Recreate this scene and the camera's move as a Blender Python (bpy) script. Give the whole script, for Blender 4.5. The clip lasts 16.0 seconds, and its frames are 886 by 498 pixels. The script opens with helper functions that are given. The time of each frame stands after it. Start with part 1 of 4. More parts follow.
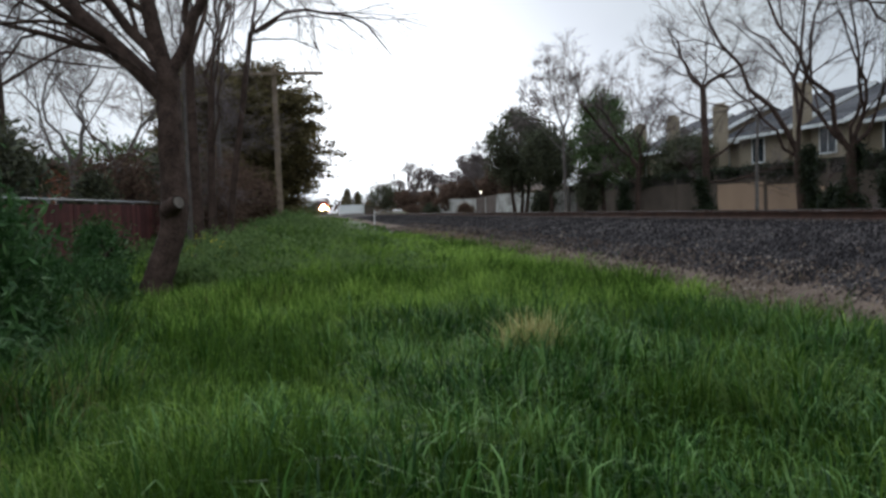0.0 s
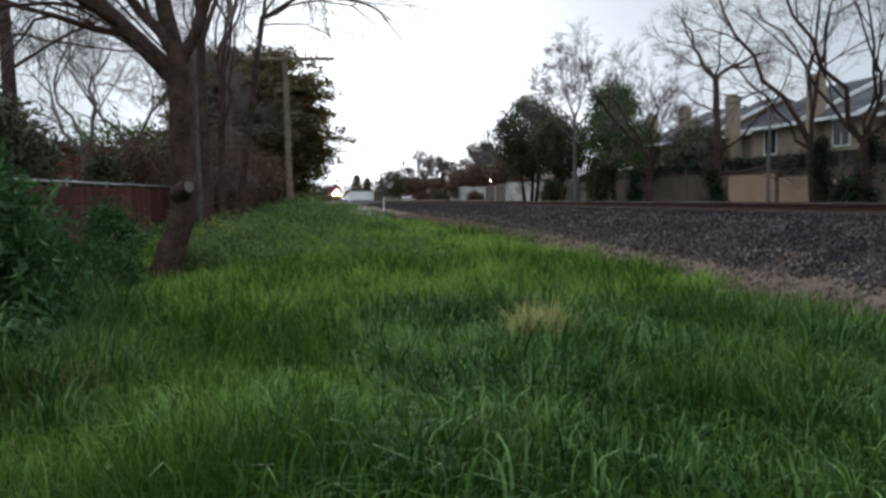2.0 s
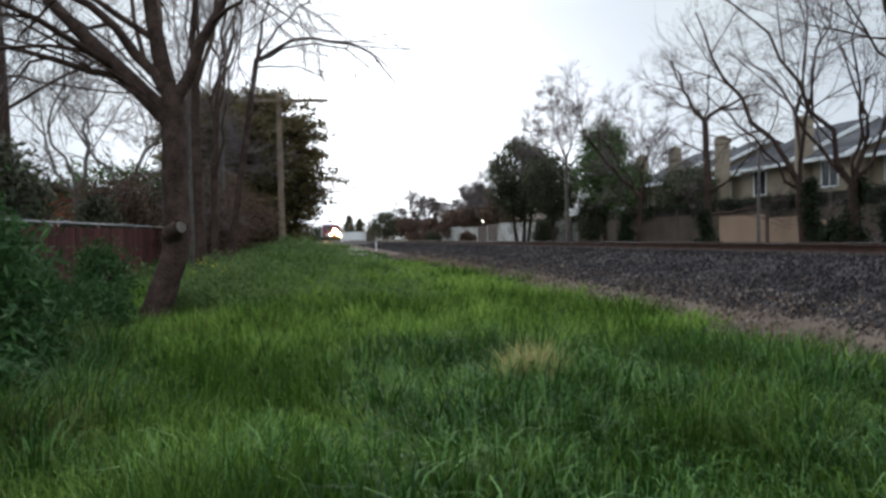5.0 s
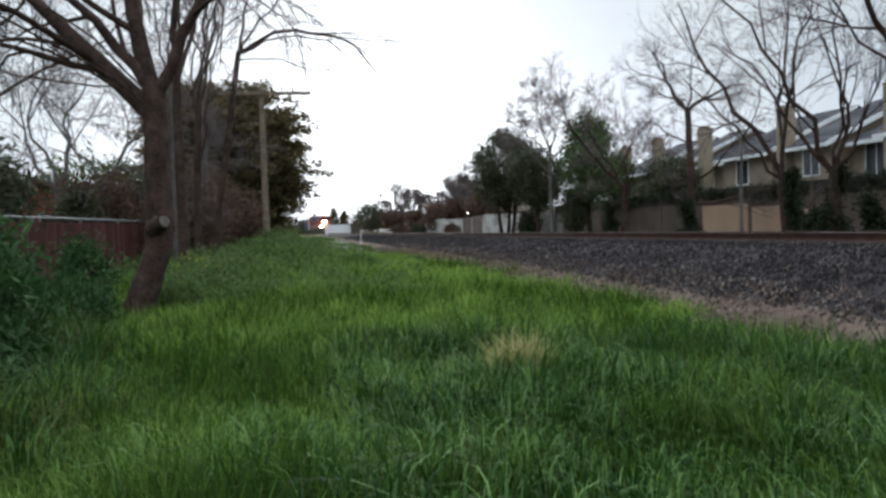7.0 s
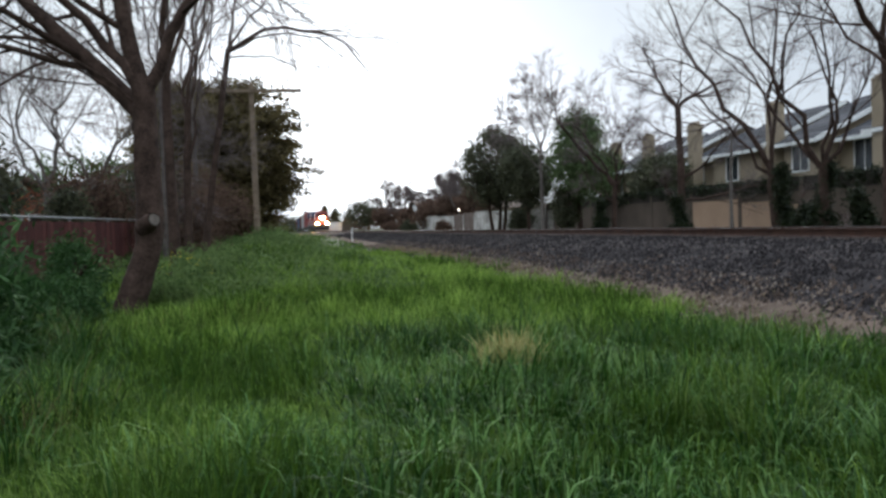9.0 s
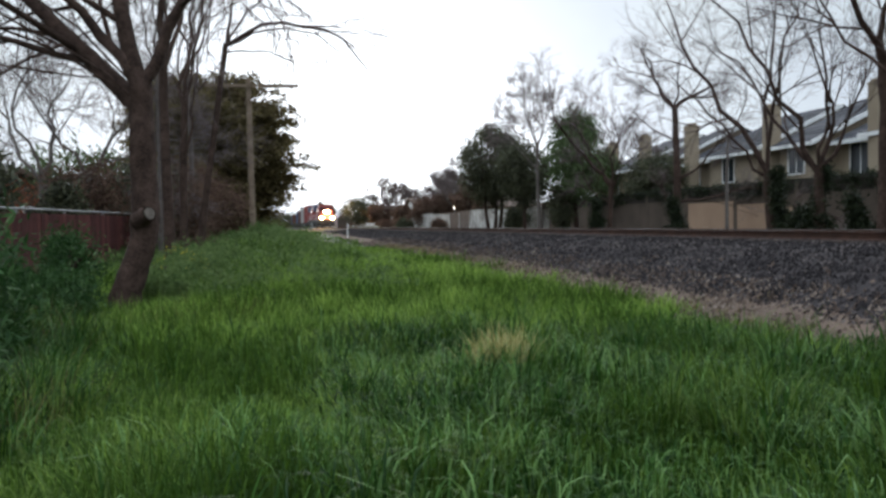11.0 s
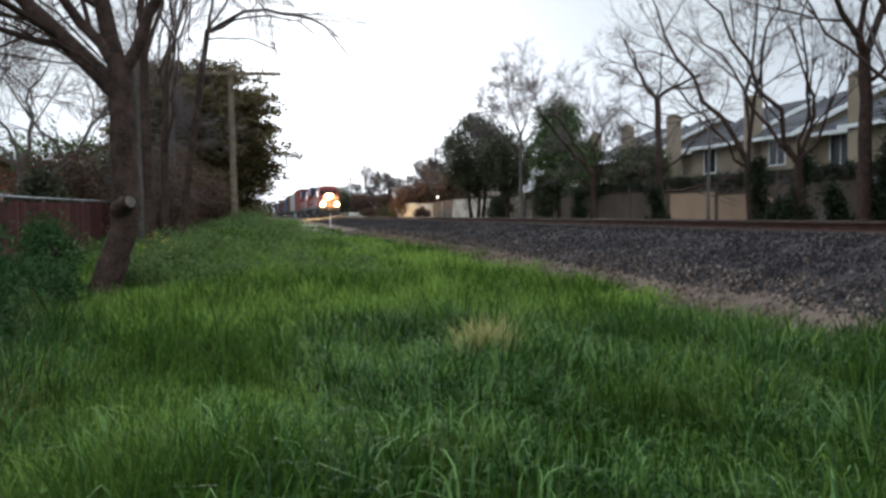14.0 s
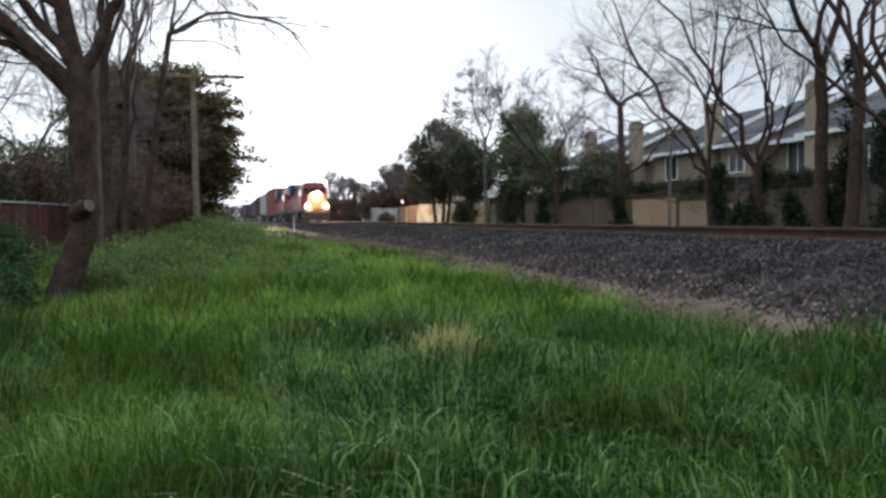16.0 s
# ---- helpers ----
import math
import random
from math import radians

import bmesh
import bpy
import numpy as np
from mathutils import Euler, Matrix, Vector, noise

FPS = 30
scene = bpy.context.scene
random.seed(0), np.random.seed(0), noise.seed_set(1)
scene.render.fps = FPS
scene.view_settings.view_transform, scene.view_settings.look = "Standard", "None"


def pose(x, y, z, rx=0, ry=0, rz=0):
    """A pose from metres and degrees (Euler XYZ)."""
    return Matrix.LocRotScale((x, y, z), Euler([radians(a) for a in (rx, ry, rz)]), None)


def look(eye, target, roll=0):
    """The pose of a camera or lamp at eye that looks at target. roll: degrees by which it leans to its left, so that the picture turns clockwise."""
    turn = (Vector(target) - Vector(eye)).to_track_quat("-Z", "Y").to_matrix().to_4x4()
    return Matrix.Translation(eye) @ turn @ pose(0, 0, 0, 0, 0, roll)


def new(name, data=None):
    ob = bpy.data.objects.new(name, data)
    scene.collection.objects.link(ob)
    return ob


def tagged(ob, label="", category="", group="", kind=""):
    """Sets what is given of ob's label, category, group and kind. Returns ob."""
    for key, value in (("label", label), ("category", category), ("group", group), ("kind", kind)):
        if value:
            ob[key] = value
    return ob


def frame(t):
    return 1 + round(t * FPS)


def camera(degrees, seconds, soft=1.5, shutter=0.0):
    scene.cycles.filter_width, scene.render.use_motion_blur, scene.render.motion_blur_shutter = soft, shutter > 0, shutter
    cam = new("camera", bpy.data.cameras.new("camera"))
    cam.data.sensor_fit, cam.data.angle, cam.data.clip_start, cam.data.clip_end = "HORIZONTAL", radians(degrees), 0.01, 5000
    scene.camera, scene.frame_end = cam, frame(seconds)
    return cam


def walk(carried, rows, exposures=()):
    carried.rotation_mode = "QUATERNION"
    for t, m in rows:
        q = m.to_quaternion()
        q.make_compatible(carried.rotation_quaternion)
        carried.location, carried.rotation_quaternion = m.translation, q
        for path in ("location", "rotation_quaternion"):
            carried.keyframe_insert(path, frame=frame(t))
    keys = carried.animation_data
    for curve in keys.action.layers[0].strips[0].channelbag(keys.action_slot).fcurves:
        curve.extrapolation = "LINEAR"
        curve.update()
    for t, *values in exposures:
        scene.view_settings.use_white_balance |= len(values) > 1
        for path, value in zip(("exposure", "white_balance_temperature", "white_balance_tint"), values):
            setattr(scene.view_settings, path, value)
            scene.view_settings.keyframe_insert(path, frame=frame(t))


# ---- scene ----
cam = camera(56.0, 16.0, soft=2.9)
PATH = [
    (0.0, pose(0, 0, 1.6, 87.29, 1.71, -0.27)),
    (0.5, pose(0, 0, 1.6, 87.15, 1.67, 0.14)),
    (1.0, pose(0, 0, 1.6, 86.73, 1.33, 0.16)),
    (1.5, pose(0, 0, 1.6, 86.90, 1.39, 0.65)),
    (2.0, pose(0, 0, 1.6, 86.46, 0.92, 0.38)),
    (2.5, pose(0, 0, 1.6, 86.01, 0.91, -0.04)),
    (3.0, pose(0, 0, 1.6, 86.98, 0.27, -0.21)),
    (3.5, pose(0, 0, 1.6, 88.04, -0.06, 0.30)),
    (4.0, pose(0, 0, 1.6, 89.24, 0.52, 0.28)),
    (6.5, pose(0, 0, 1.6, 89.01, 1.28, -0.65)),
    (7.0, pose(0, 0, 1.6, 88.65, 1.42, -1.19)),
    (7.5, pose(0, 0, 1.6, 88.19, 1.85, -1.01)),
    (8.0, pose(0, 0, 1.6, 88.50, 1.36, -1.51)),
    (8.5, pose(0, 0, 1.6, 88.53, 1.23, -1.90)),
    (9.0, pose(0, 0, 1.6, 88.44, 1.69, -1.80)),
    (11.5, pose(0, 0, 1.6, 88.28, 0.78, -2.09)),
    (12.0, pose(0, 0, 1.6, 88.35, 0.87, -1.95)),
    (12.5, pose(0, 0, 1.6, 87.91, 0.87, -1.95)),
    (13.0, pose(0, 0, 1.6, 88.36, 0.77, -1.98)),
    (13.5, pose(0, 0, 1.6, 87.45, 0.98, -2.72)),
    (14.0, pose(0, 0, 1.6, 87.54, 0.68, -3.26)),
    (14.5, pose(0, 0, 1.6, 88.14, 0.66, -3.97)),
    (15.0, pose(0, 0, 1.6, 87.84, 0.79, -4.34)),
    (15.5, pose(0, 0, 1.6, 87.70, 0.53, -4.86)),
    (16.0, pose(0, 0, 1.6, 87.86, 0.47, -5.69)),
]
walk(cam, PATH, [(0, -0.1), (1.5, -0.04), (2.5, 0.02), (4.0, 0.1), (6.5, 0.17), (16, 0.22)])

# ---- light ----
world = bpy.data.worlds.new("evening_sky")
scene.world = world
world.use_nodes = True
wn, wl = world.node_tree.nodes, world.node_tree.links
sky = wn.new("ShaderNodeTexSky")
sky.sky_type, sky.sun_disc = "NISHITA", False
sky.sun_elevation, sky.sun_rotation = radians(9), radians(-4)
sky.air_density, sky.dust_density, sky.ozone_density = 1.0, 3.0, 1.0
pale = wn.new("ShaderNodeHueSaturation")
pale.inputs["Saturation"].default_value = 0.0
pale.inputs["Value"].default_value = 0.062
deck = wn.new("ShaderNodeMix")
deck.data_type = "RGBA"
deck.inputs[0].default_value = 0.68
cloud = wn.new("ShaderNodeTexNoise")
cloud.inputs["Scale"].default_value, cloud.inputs["Detail"].default_value = 2.2, 5
ramp = wn.new("ShaderNodeValToRGB")
ramp.color_ramp.elements[0].position, ramp.color_ramp.elements[0].color = 0.35, (0.60, 0.71, 0.90, 1)
ramp.color_ramp.elements[1].position, ramp.color_ramp.elements[1].color = 0.65, (0.85, 0.98, 1.07, 1)
wl.new(cloud.outputs["Fac"], ramp.inputs["Fac"])
wl.new(ramp.outputs["Color"], deck.inputs[7])
wl.new(sky.outputs["Color"], pale.inputs["Color"])
wl.new(pale.outputs["Color"], deck.inputs[6])
# an overcast sky is brighter overhead than at the horizon
coord = wn.new("ShaderNodeTexCoord")
parts = wn.new("ShaderNodeSeparateXYZ")
rise = wn.new("ShaderNodeMapRange")
rise.inputs["From Min"].default_value, rise.inputs["From Max"].default_value = 0.26, 1.0
rise.inputs["To Min"].default_value, rise.inputs["To Max"].default_value = 0.86, 3.9
scaled = wn.new("ShaderNodeVectorMath")
scaled.operation = "SCALE"
wl.new(coord.outputs["Generated"], parts.inputs[0])
wl.new(parts.outputs["Z"], rise.inputs["Value"])
wl.new(deck.outputs[2], scaled.inputs[0])
wl.new(rise.outputs[0], scaled.inputs["Scale"])
wl.new(scaled.outputs[0], wn["Background"].inputs["Color"])
wn["Background"].inputs["Strength"].default_value = 1.0
sun = new("sun", bpy.data.lights.new("sun", "SUN"))
sun.data.energy, sun.data.angle, sun.data.color = 0.9, radians(30), (1.0, 0.93, 0.80)
sun.matrix_world = look((-40, 400, 90), (0, 0, 0))
scene.view_settings.exposure = 0.0


# ---- materials ----
def mat(name, c1, c2, scale=4.0, rough=0.85, bump=0.3, metal=0.0, fine=40.0, island=False, leaf=0.0, per_object=False, c3=None, spec=0.5):
    m = bpy.data.materials.new(name)
    m.use_nodes = True
    n, l = m.node_tree.nodes, m.node_tree.links
    p = n["Principled BSDF"]
    p.inputs["Roughness"].default_value, p.inputs["Metallic"].default_value = rough, metal
    p.inputs["Specular IOR Level"].default_value = spec
    tc = n.new("ShaderNodeTexCoord")
    a = n.new("ShaderNodeTexNoise")
    a.inputs["Scale"].default_value, a.inputs["Detail"].default_value = scale, 6
    b = n.new("ShaderNodeTexNoise")
    b.inputs["Scale"].default_value, b.inputs["Detail"].default_value = fine, 4
    l.new(tc.outputs["Object"], a.inputs["Vector"])
    l.new(tc.outputs["Object"], b.inputs["Vector"])
    fac = n.new("ShaderNodeMath")
    fac.operation = "ADD"
    l.new(a.outputs["Fac"], fac.inputs[0])
    half = n.new("ShaderNodeMath")
    half.operation = "MULTIPLY_ADD"
    half.inputs[1].default_value, half.inputs[2].default_value = 0.7, -0.35
    src = b.outputs["Fac"]
    if island:
        g = n.new("ShaderNodeNewGeometry")
        src = g.outputs["Random Per Island"]
    elif per_object:
        g = n.new("ShaderNodeObjectInfo")
        src = g.outputs["Random"]
    l.new(src, half.inputs[0])
    l.new(half.outputs[0], fac.inputs[1])
    cr = n.new("ShaderNodeValToRGB")
    e = cr.color_ramp.elements
    e[0].position, e[0].color = 0.28, (*c1, 1)
    e[1].position, e[1].color = 0.72, (*c2, 1)
    if c3:
        x = cr.color_ramp.elements.new(0.86)
        x.color = (*c3, 1)
    l.new(fac.outputs[0], cr.inputs["Fac"])
    l.new(cr.outputs["Color"], p.inputs["Base Color"])
    if bump:
        bp = n.new("ShaderNodeBump")
        bp.inputs["Strength"].default_value, bp.inputs["Distance"].default_value = bump, 0.02
        l.new(b.outputs["Fac"], bp.inputs["Height"])
        l.new(bp.outputs["Normal"], p.inputs["Normal"])
    if leaf:
        t = n.new("ShaderNodeBsdfTranslucent")
        l.new(cr.outputs["Color"], t.inputs["Color"])
        mx = n.new("ShaderNodeMixShader")
        mx.inputs[0].default_value = leaf
        l.new(p.outputs[0], mx.inputs[1])
        l.new(t.outputs[0], mx.inputs[2])
        l.new(mx.outputs[0], n["Material Output"].inputs["Surface"])
    return m


def glow(name, color, strength):
    m = bpy.data.materials.new(name)
    m.use_nodes = True
    p = m.node_tree.nodes["Principled BSDF"]
    p.inputs["Emission Color"].default_value = (*color, 1)
    p.inputs["Emission Strength"].default_value = strength
    p.inputs["Base Color"].default_value = (0.9, 0.9, 0.85, 1)
    return m


SOIL = mat("soil", (0.035, 0.03, 0.018), (0.05, 0.075, 0.02), 0.8, 0.95, 0.5)
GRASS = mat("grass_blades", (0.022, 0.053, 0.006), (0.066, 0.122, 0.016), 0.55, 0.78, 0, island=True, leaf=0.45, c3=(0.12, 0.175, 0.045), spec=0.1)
# blue-green of broad leaves, darkened further for the dimmer right side
BROAD = mat("broad_blades_dimmed", (0.009, 0.033, 0.0042), (0.029, 0.081, 0.012), 0.6, 0.55, 0, island=True, leaf=0.38, c3=(0.12, 0.205, 0.064), spec=0.16)
# colour of the pale leaves, also laid on the middle grass as sheen
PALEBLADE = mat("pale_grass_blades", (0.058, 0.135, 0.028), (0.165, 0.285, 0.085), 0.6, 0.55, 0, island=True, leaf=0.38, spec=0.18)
DEADGRASS = mat("dead_grass", (0.085, 0.062, 0.03), (0.17, 0.13, 0.06), 0.8, 0.85, 0, island=True, leaf=0.35, spec=0.08)
# fresh yellow-green, raised further for light on the left and headlight glare
GRASS_LIT = mat("lit_short_grass", (0.105, 0.188, 0.028), (0.235, 0.345, 0.07), 0.5, 0.8, 0, island=True, leaf=0.48, spec=0.1)
WEED = mat("weed_leaves", (0.058, 0.100, 0.028), (0.13, 0.185, 0.062), 0.8, 0.7, 0, island=True, leaf=0.4, spec=0.15)
STRAW = mat("dry_straw", (0.26, 0.23, 0.075), (0.47, 0.40, 0.17), 3, 0.8, 0, island=True, leaf=0.35)
BALLAST = mat("ballast", (0.017, 0.014, 0.0145), (0.034, 0.0285, 0.0285), 1.5, 1.0, 0.6, fine=14, spec=0.1)
STONES = mat("ballast_stone", (0.018, 0.0153, 0.0157), (0.036, 0.030, 0.030), 1.2, 0.95, 0.3, island=True, c3=(0.11, 0.092, 0.086), spec=0.12)
TOESTONES = mat("dusty_stone", (0.055, 0.038, 0.03), (0.125, 0.09, 0.07), 1.2, 0.95, 0.3, island=True, c3=(0.2, 0.16, 0.13), spec=0.15)
DIRT = mat("dry_dirt", (0.055, 0.038, 0.03), (0.13, 0.094, 0.073), 1.3, 1.0, 0.8, fine=18, spec=0.1)
RUST = mat("rusty_steel", (0.03, 0.015, 0.011), (0.07, 0.034, 0.023), 3, 0.85, 0.3, metal=0.1, spec=0.2)
RAILTOP = mat("worn_steel", (0.25, 0.25, 0.26), (0.4, 0.4, 0.42), 5, 0.35, 0.05, metal=0.9)
TIE = mat("creosote_wood", (0.035, 0.024, 0.018), (0.075, 0.05, 0.038), 3, 0.9, 0.6, per_object=True)
BARK = mat("dark_bark", (0.026, 0.0165, 0.013), (0.08, 0.051, 0.040), 5, 0.95, 1.0, fine=22, spec=0.12)
BARK_GREY = mat("grey_bark", (0.07, 0.058, 0.052), (0.15, 0.125, 0.11), 4, 0.95, 0.8, fine=25)
TWIG = mat("bare_twigs", (0.10, 0.077, 0.073), (0.178, 0.141, 0.136), 2, 0.95, 0, spec=0.1)
CUTWOOD = mat("sawn_wood", (0.07, 0.056, 0.045), (0.125, 0.10, 0.08), 12, 0.9, 0.3)
IVY = mat("ivy_leaves", (0.009, 0.014, 0.006), (0.023, 0.031, 0.012), 2, 0.6, 0, island=True, leaf=0.2, spec=0.18)
DARKLEAF = mat("evergreen_leaves", (0.036, 0.038, 0.021), (0.082, 0.086, 0.045), 0.6, 0.65, 0, island=True, leaf=0.3, spec=0.3)
GREENLEAF = mat("fresh_leaves", (0.05, 0.078, 0.027), (0.10, 0.145, 0.055), 0.6, 0.65, 0, island=True, leaf=0.35, spec=0.3)
NEEDLE = mat("conifer_needles", (0.062, 0.050, 0.022), (0.150, 0.118, 0.054), 0.5, 0.8, 0, island=True, leaf=0.4, spec=0.12)
SHRUB = mat("shrub_leaves", (0.016, 0.045, 0.011), (0.045, 0.098, 0.028), 0.9, 0.6, 0, island=True, leaf=0.35, c3=(0.12, 0.19, 0.08), spec=0.15)
BROWNLEAF = mat("brown_thicket", (0.075, 0.046, 0.034), (0.148, 0.094, 0.068), 0.6, 0.9, 0, island=True, leaf=0.35, spec=0.1)
YELLOW = mat("mustard_flowers", (0.34, 0.30, 0.02), (0.5, 0.43, 0.05), 3, 0.7, 0, island=True, leaf=0.3)
REDWOOD = mat("red_brown_boards", (0.065, 0.022, 0.02), (0.115, 0.038, 0.033), 2, 0.85, 0.4, per_object=True, spec=0.2)
GALV = mat("galvanised_steel", (0.22, 0.22, 0.225), (0.34, 0.34, 0.345), 6, 0.5, 0.1, metal=0.6)
POLEWOOD = mat("weathered_pole", (0.12, 0.088, 0.062), (0.22, 0.165, 0.12), 3, 0.9, 0.6, fine=30, spec=0.15)
INSULATOR = mat("brown_glass", (0.05, 0.035, 0.03), (0.08, 0.06, 0.05), 5, 0.2, 0)
WALLSTUCCO = mat("sound_wall_stucco", (0.066, 0.05, 0.04), (0.105, 0.08, 0.064), 0.7, 0.95, 0.4, fine=15, spec=0.15)
WALLDARK = mat("wall_cap", (0.028, 0.023, 0.019), (0.046, 0.038, 0.032), 1, 0.95, 0.4, spec=0.15)
PATCHPAINT = mat("beige_cover_paint", (0.29, 0.19, 0.132), (0.36, 0.24, 0.165), 0.8, 0.9, 0.2, spec=0.15)
STUCCO = mat("beige_stucco", (0.24, 0.19, 0.135), (0.31, 0.25, 0.18), 0.6, 0.95, 0.3, spec=0.2)
SHINGLE = mat("grey_shingle", (0.035, 0.035, 0.04), (0.07, 0.068, 0.074), 1.2, 0.95, 0.5, per_object=True, spec=0.2)
TRIM = mat("white_trim", (0.62, 0.62, 0.60), (0.75, 0.75, 0.73), 2, 0.6, 0.1)
GLASSD = mat("window_glass", (0.02, 0.025, 0.03), (0.035, 0.04, 0.045), 2, 0.15, 0, spec=0.35)
STAINWALL = mat("brown_stained_wall", (0.075, 0.055, 0.046), (0.145, 0.11, 0.095), 0.9, 0.95, 0.2, fine=3, spec=0.15)
PALEWALL = mat("pale_fence_wall", (0.17, 0.155, 0.14), (0.50, 0.47, 0.44), 0.9, 0.95, 0.2, fine=3, spec=0.15)
WHITEWALL = mat("white_building", (0.68, 0.67, 0.64), (0.78, 0.77, 0.75), 0.3, 0.9, 0.1)
ORANGE = mat("terracotta_wall", (0.30, 0.085, 0.04), (0.40, 0.125, 0.06), 1, 0.9, 0.2)
BROWNROOF = mat("brown_roof", (0.07, 0.045, 0.035), (0.12, 0.08, 0.06), 2, 0.9, 0.4)
LOCORED = mat("red_paint", (0.20, 0.04, 0.035), (0.28, 0.06, 0.05), 0.8, 0.55, 0.05)
LOCODARK = mat("dark_blue_paint", (0.02, 0.03, 0.07), (0.04, 0.05, 0.10), 0.8, 0.5, 0.05)
BLACKSTEEL = mat("black_running_gear", (0.018, 0.017, 0.016), (0.04, 0.036, 0.033), 2, 0.7, 0.2)
CARWHITE = mat("off_white_paint", (0.36, 0.35, 0.34), (0.47, 0.46, 0.45), 0.7, 0.6, 0.1)
CARBROWN = mat("oxide_paint", (0.10, 0.04, 0.03), (0.16, 0.07, 0.05), 0.7, 0.7, 0.1)
CARBLUE = mat("faded_blue_paint", (0.06, 0.09, 0.16), (0.10, 0.14, 0.22), 0.7, 0.6, 0.1)
HEADLIGHT = glow("headlight_lens", (1.0, 0.62, 0.22), 5000.0)
PORCH = glow("porch_bulb", (1.0, 0.9, 0.75), 8.0)

# ---- layout: s runs along the track, l to its right ----
CA, SA = math.cos(radians(10)), math.sin(radians(10))
TURN = 10


def at(s, l, z=0.0):
    return Vector((-SA * s + CA * l, CA * s + SA * l, z))


def polar(az, d, z=0.0):
    a = radians(az)
    return Vector((math.sin(a) * d, math.cos(a) * d, z))


def smooth(t):
    t = np.clip(t, 0, 1)
    return t * t * (3 - 2 * t)


def ground_sl(s, l):
    t = smooth((s - 6) / 30)
    w = smooth((l + 1) / 6)
    z = (1 - w) * 1.12 * t + w * 0.34 * t
    z = z + smooth((s - 40) / 60) * w * 0.45
    z = z + 0.06 * np.sin(s * 0.9 + l * 0.6) * np.sin(l * 0.8 - s * 0.35) * smooth((s - 3) / 6)
    far = smooth((l - 13.5) / 4)
    return z * (1 - far) + 0.9 * far


def ground_xy(x, y):
    return ground_sl(CA * y - SA * x, CA * x + SA * y)


def gz(v):
    return float(ground_xy(np.float64(v[0]), np.float64(v[1])))


# ---- mesh helpers ----
def mesh_of(name, verts, faces, material, smooth_faces=False):
    me = bpy.data.meshes.new(name)
    me.from_pydata([tuple(v) for v in verts], [], faces)
    me.materials.append(material)
    if smooth_faces:
        me.polygons.foreach_set("use_smooth", [True] * len(me.polygons))
    me.update()
    return me


def quads(name, V, F, material, smooth_faces=False):
    """V: n x 3 array, F: m x 4 array."""
    me = bpy.data.meshes.new(name)
    V, F = np.asarray(V, dtype=np.float32), np.asarray(F, dtype=np.int32)
    me.vertices.add(len(V))
    me.vertices.foreach_set("co", V.ravel())
    me.loops.add(F.size)
    me.loops.foreach_set("vertex_index", F.ravel())
    me.polygons.add(len(F))
    me.polygons.foreach_set("loop_start", np.arange(len(F), dtype=np.int32) * F.shape[1])
    me.polygons.foreach_set("use_smooth", np.full(len(F), smooth_faces))
    me.update(calc_edges=True)
    me.materials.append(material)
    return me


def part(name, data, material, parent, label="", m=None):
    """One mesh object under a thing; data is a bmesh or a mesh."""
    if isinstance(data, bmesh.types.BMesh):
        me = bpy.data.meshes.new(name)
        data.to_mesh(me)
        data.free()
        me.materials.append(material)
    else:
        me = data
    ob = new(name, me)
    ob.parent = parent
    if m is not None:
        ob.matrix_basis = m
    if label:
        tagged(ob, label)
    return ob


def thing(name, m, label, category, group="", kind=""):
    ob = new(name)
    ob.empty_display_size = 0.2
    ob.matrix_basis = m
    return tagged(ob, label, category, group, kind)


def box(bm, x0, y0, z0, x1, y1, z1, bevel=0.0):
    r = bmesh.ops.create_cube(bm, size=1)
    for v in r["verts"]:
        v.co = Vector(((x0 + x1) / 2 + v.co.x * (x1 - x0), (y0 + y1) / 2 + v.co.y * (y1 - y0), (z0 + z1) / 2 + v.co.z * (z1 - z0)))
    if bevel:
        es = list({e for v in r["verts"] for e in v.link_edges})
        bmesh.ops.bevel(bm, geom=es, offset=bevel, segments=2, affect="EDGES")
    return bm


def boxes(*rows, bevel=0.0):
    bm = bmesh.new()
    for r in rows:
        box(bm, *r, bevel=bevel)
    return bm


def cyl(bm, r1, r2, h, m=None, seg=12):
    bmesh.ops.create_cone(bm, cap_ends=True, segments=seg, radius1=r1, radius2=r2, depth=h, matrix=(m or Matrix()) @ Matrix.Translation((0, 0, h / 2)))
    return bm


def extrude(profile, y0, y1):
    """A closed profile of (x, z) drawn out along y."""
    n = len(profile)
    v = [(x, y0, z) for x, z in profile] + [(x, y1, z) for x, z in profile]
    f = [(i, (i + 1) % n, (i + 1) % n + n, i + n) for i in range(n)]
    f += [tuple(range(n - 1, -1, -1)), tuple(range(n, 2 * n))]
    bm = bmesh.new()
    vs = [bm.verts.new(c) for c in v]
    for q in f:
        bm.faces.new([vs[i] for i in q])
    bmesh.ops.recalc_face_normals(bm, faces=bm.faces)
    return bm


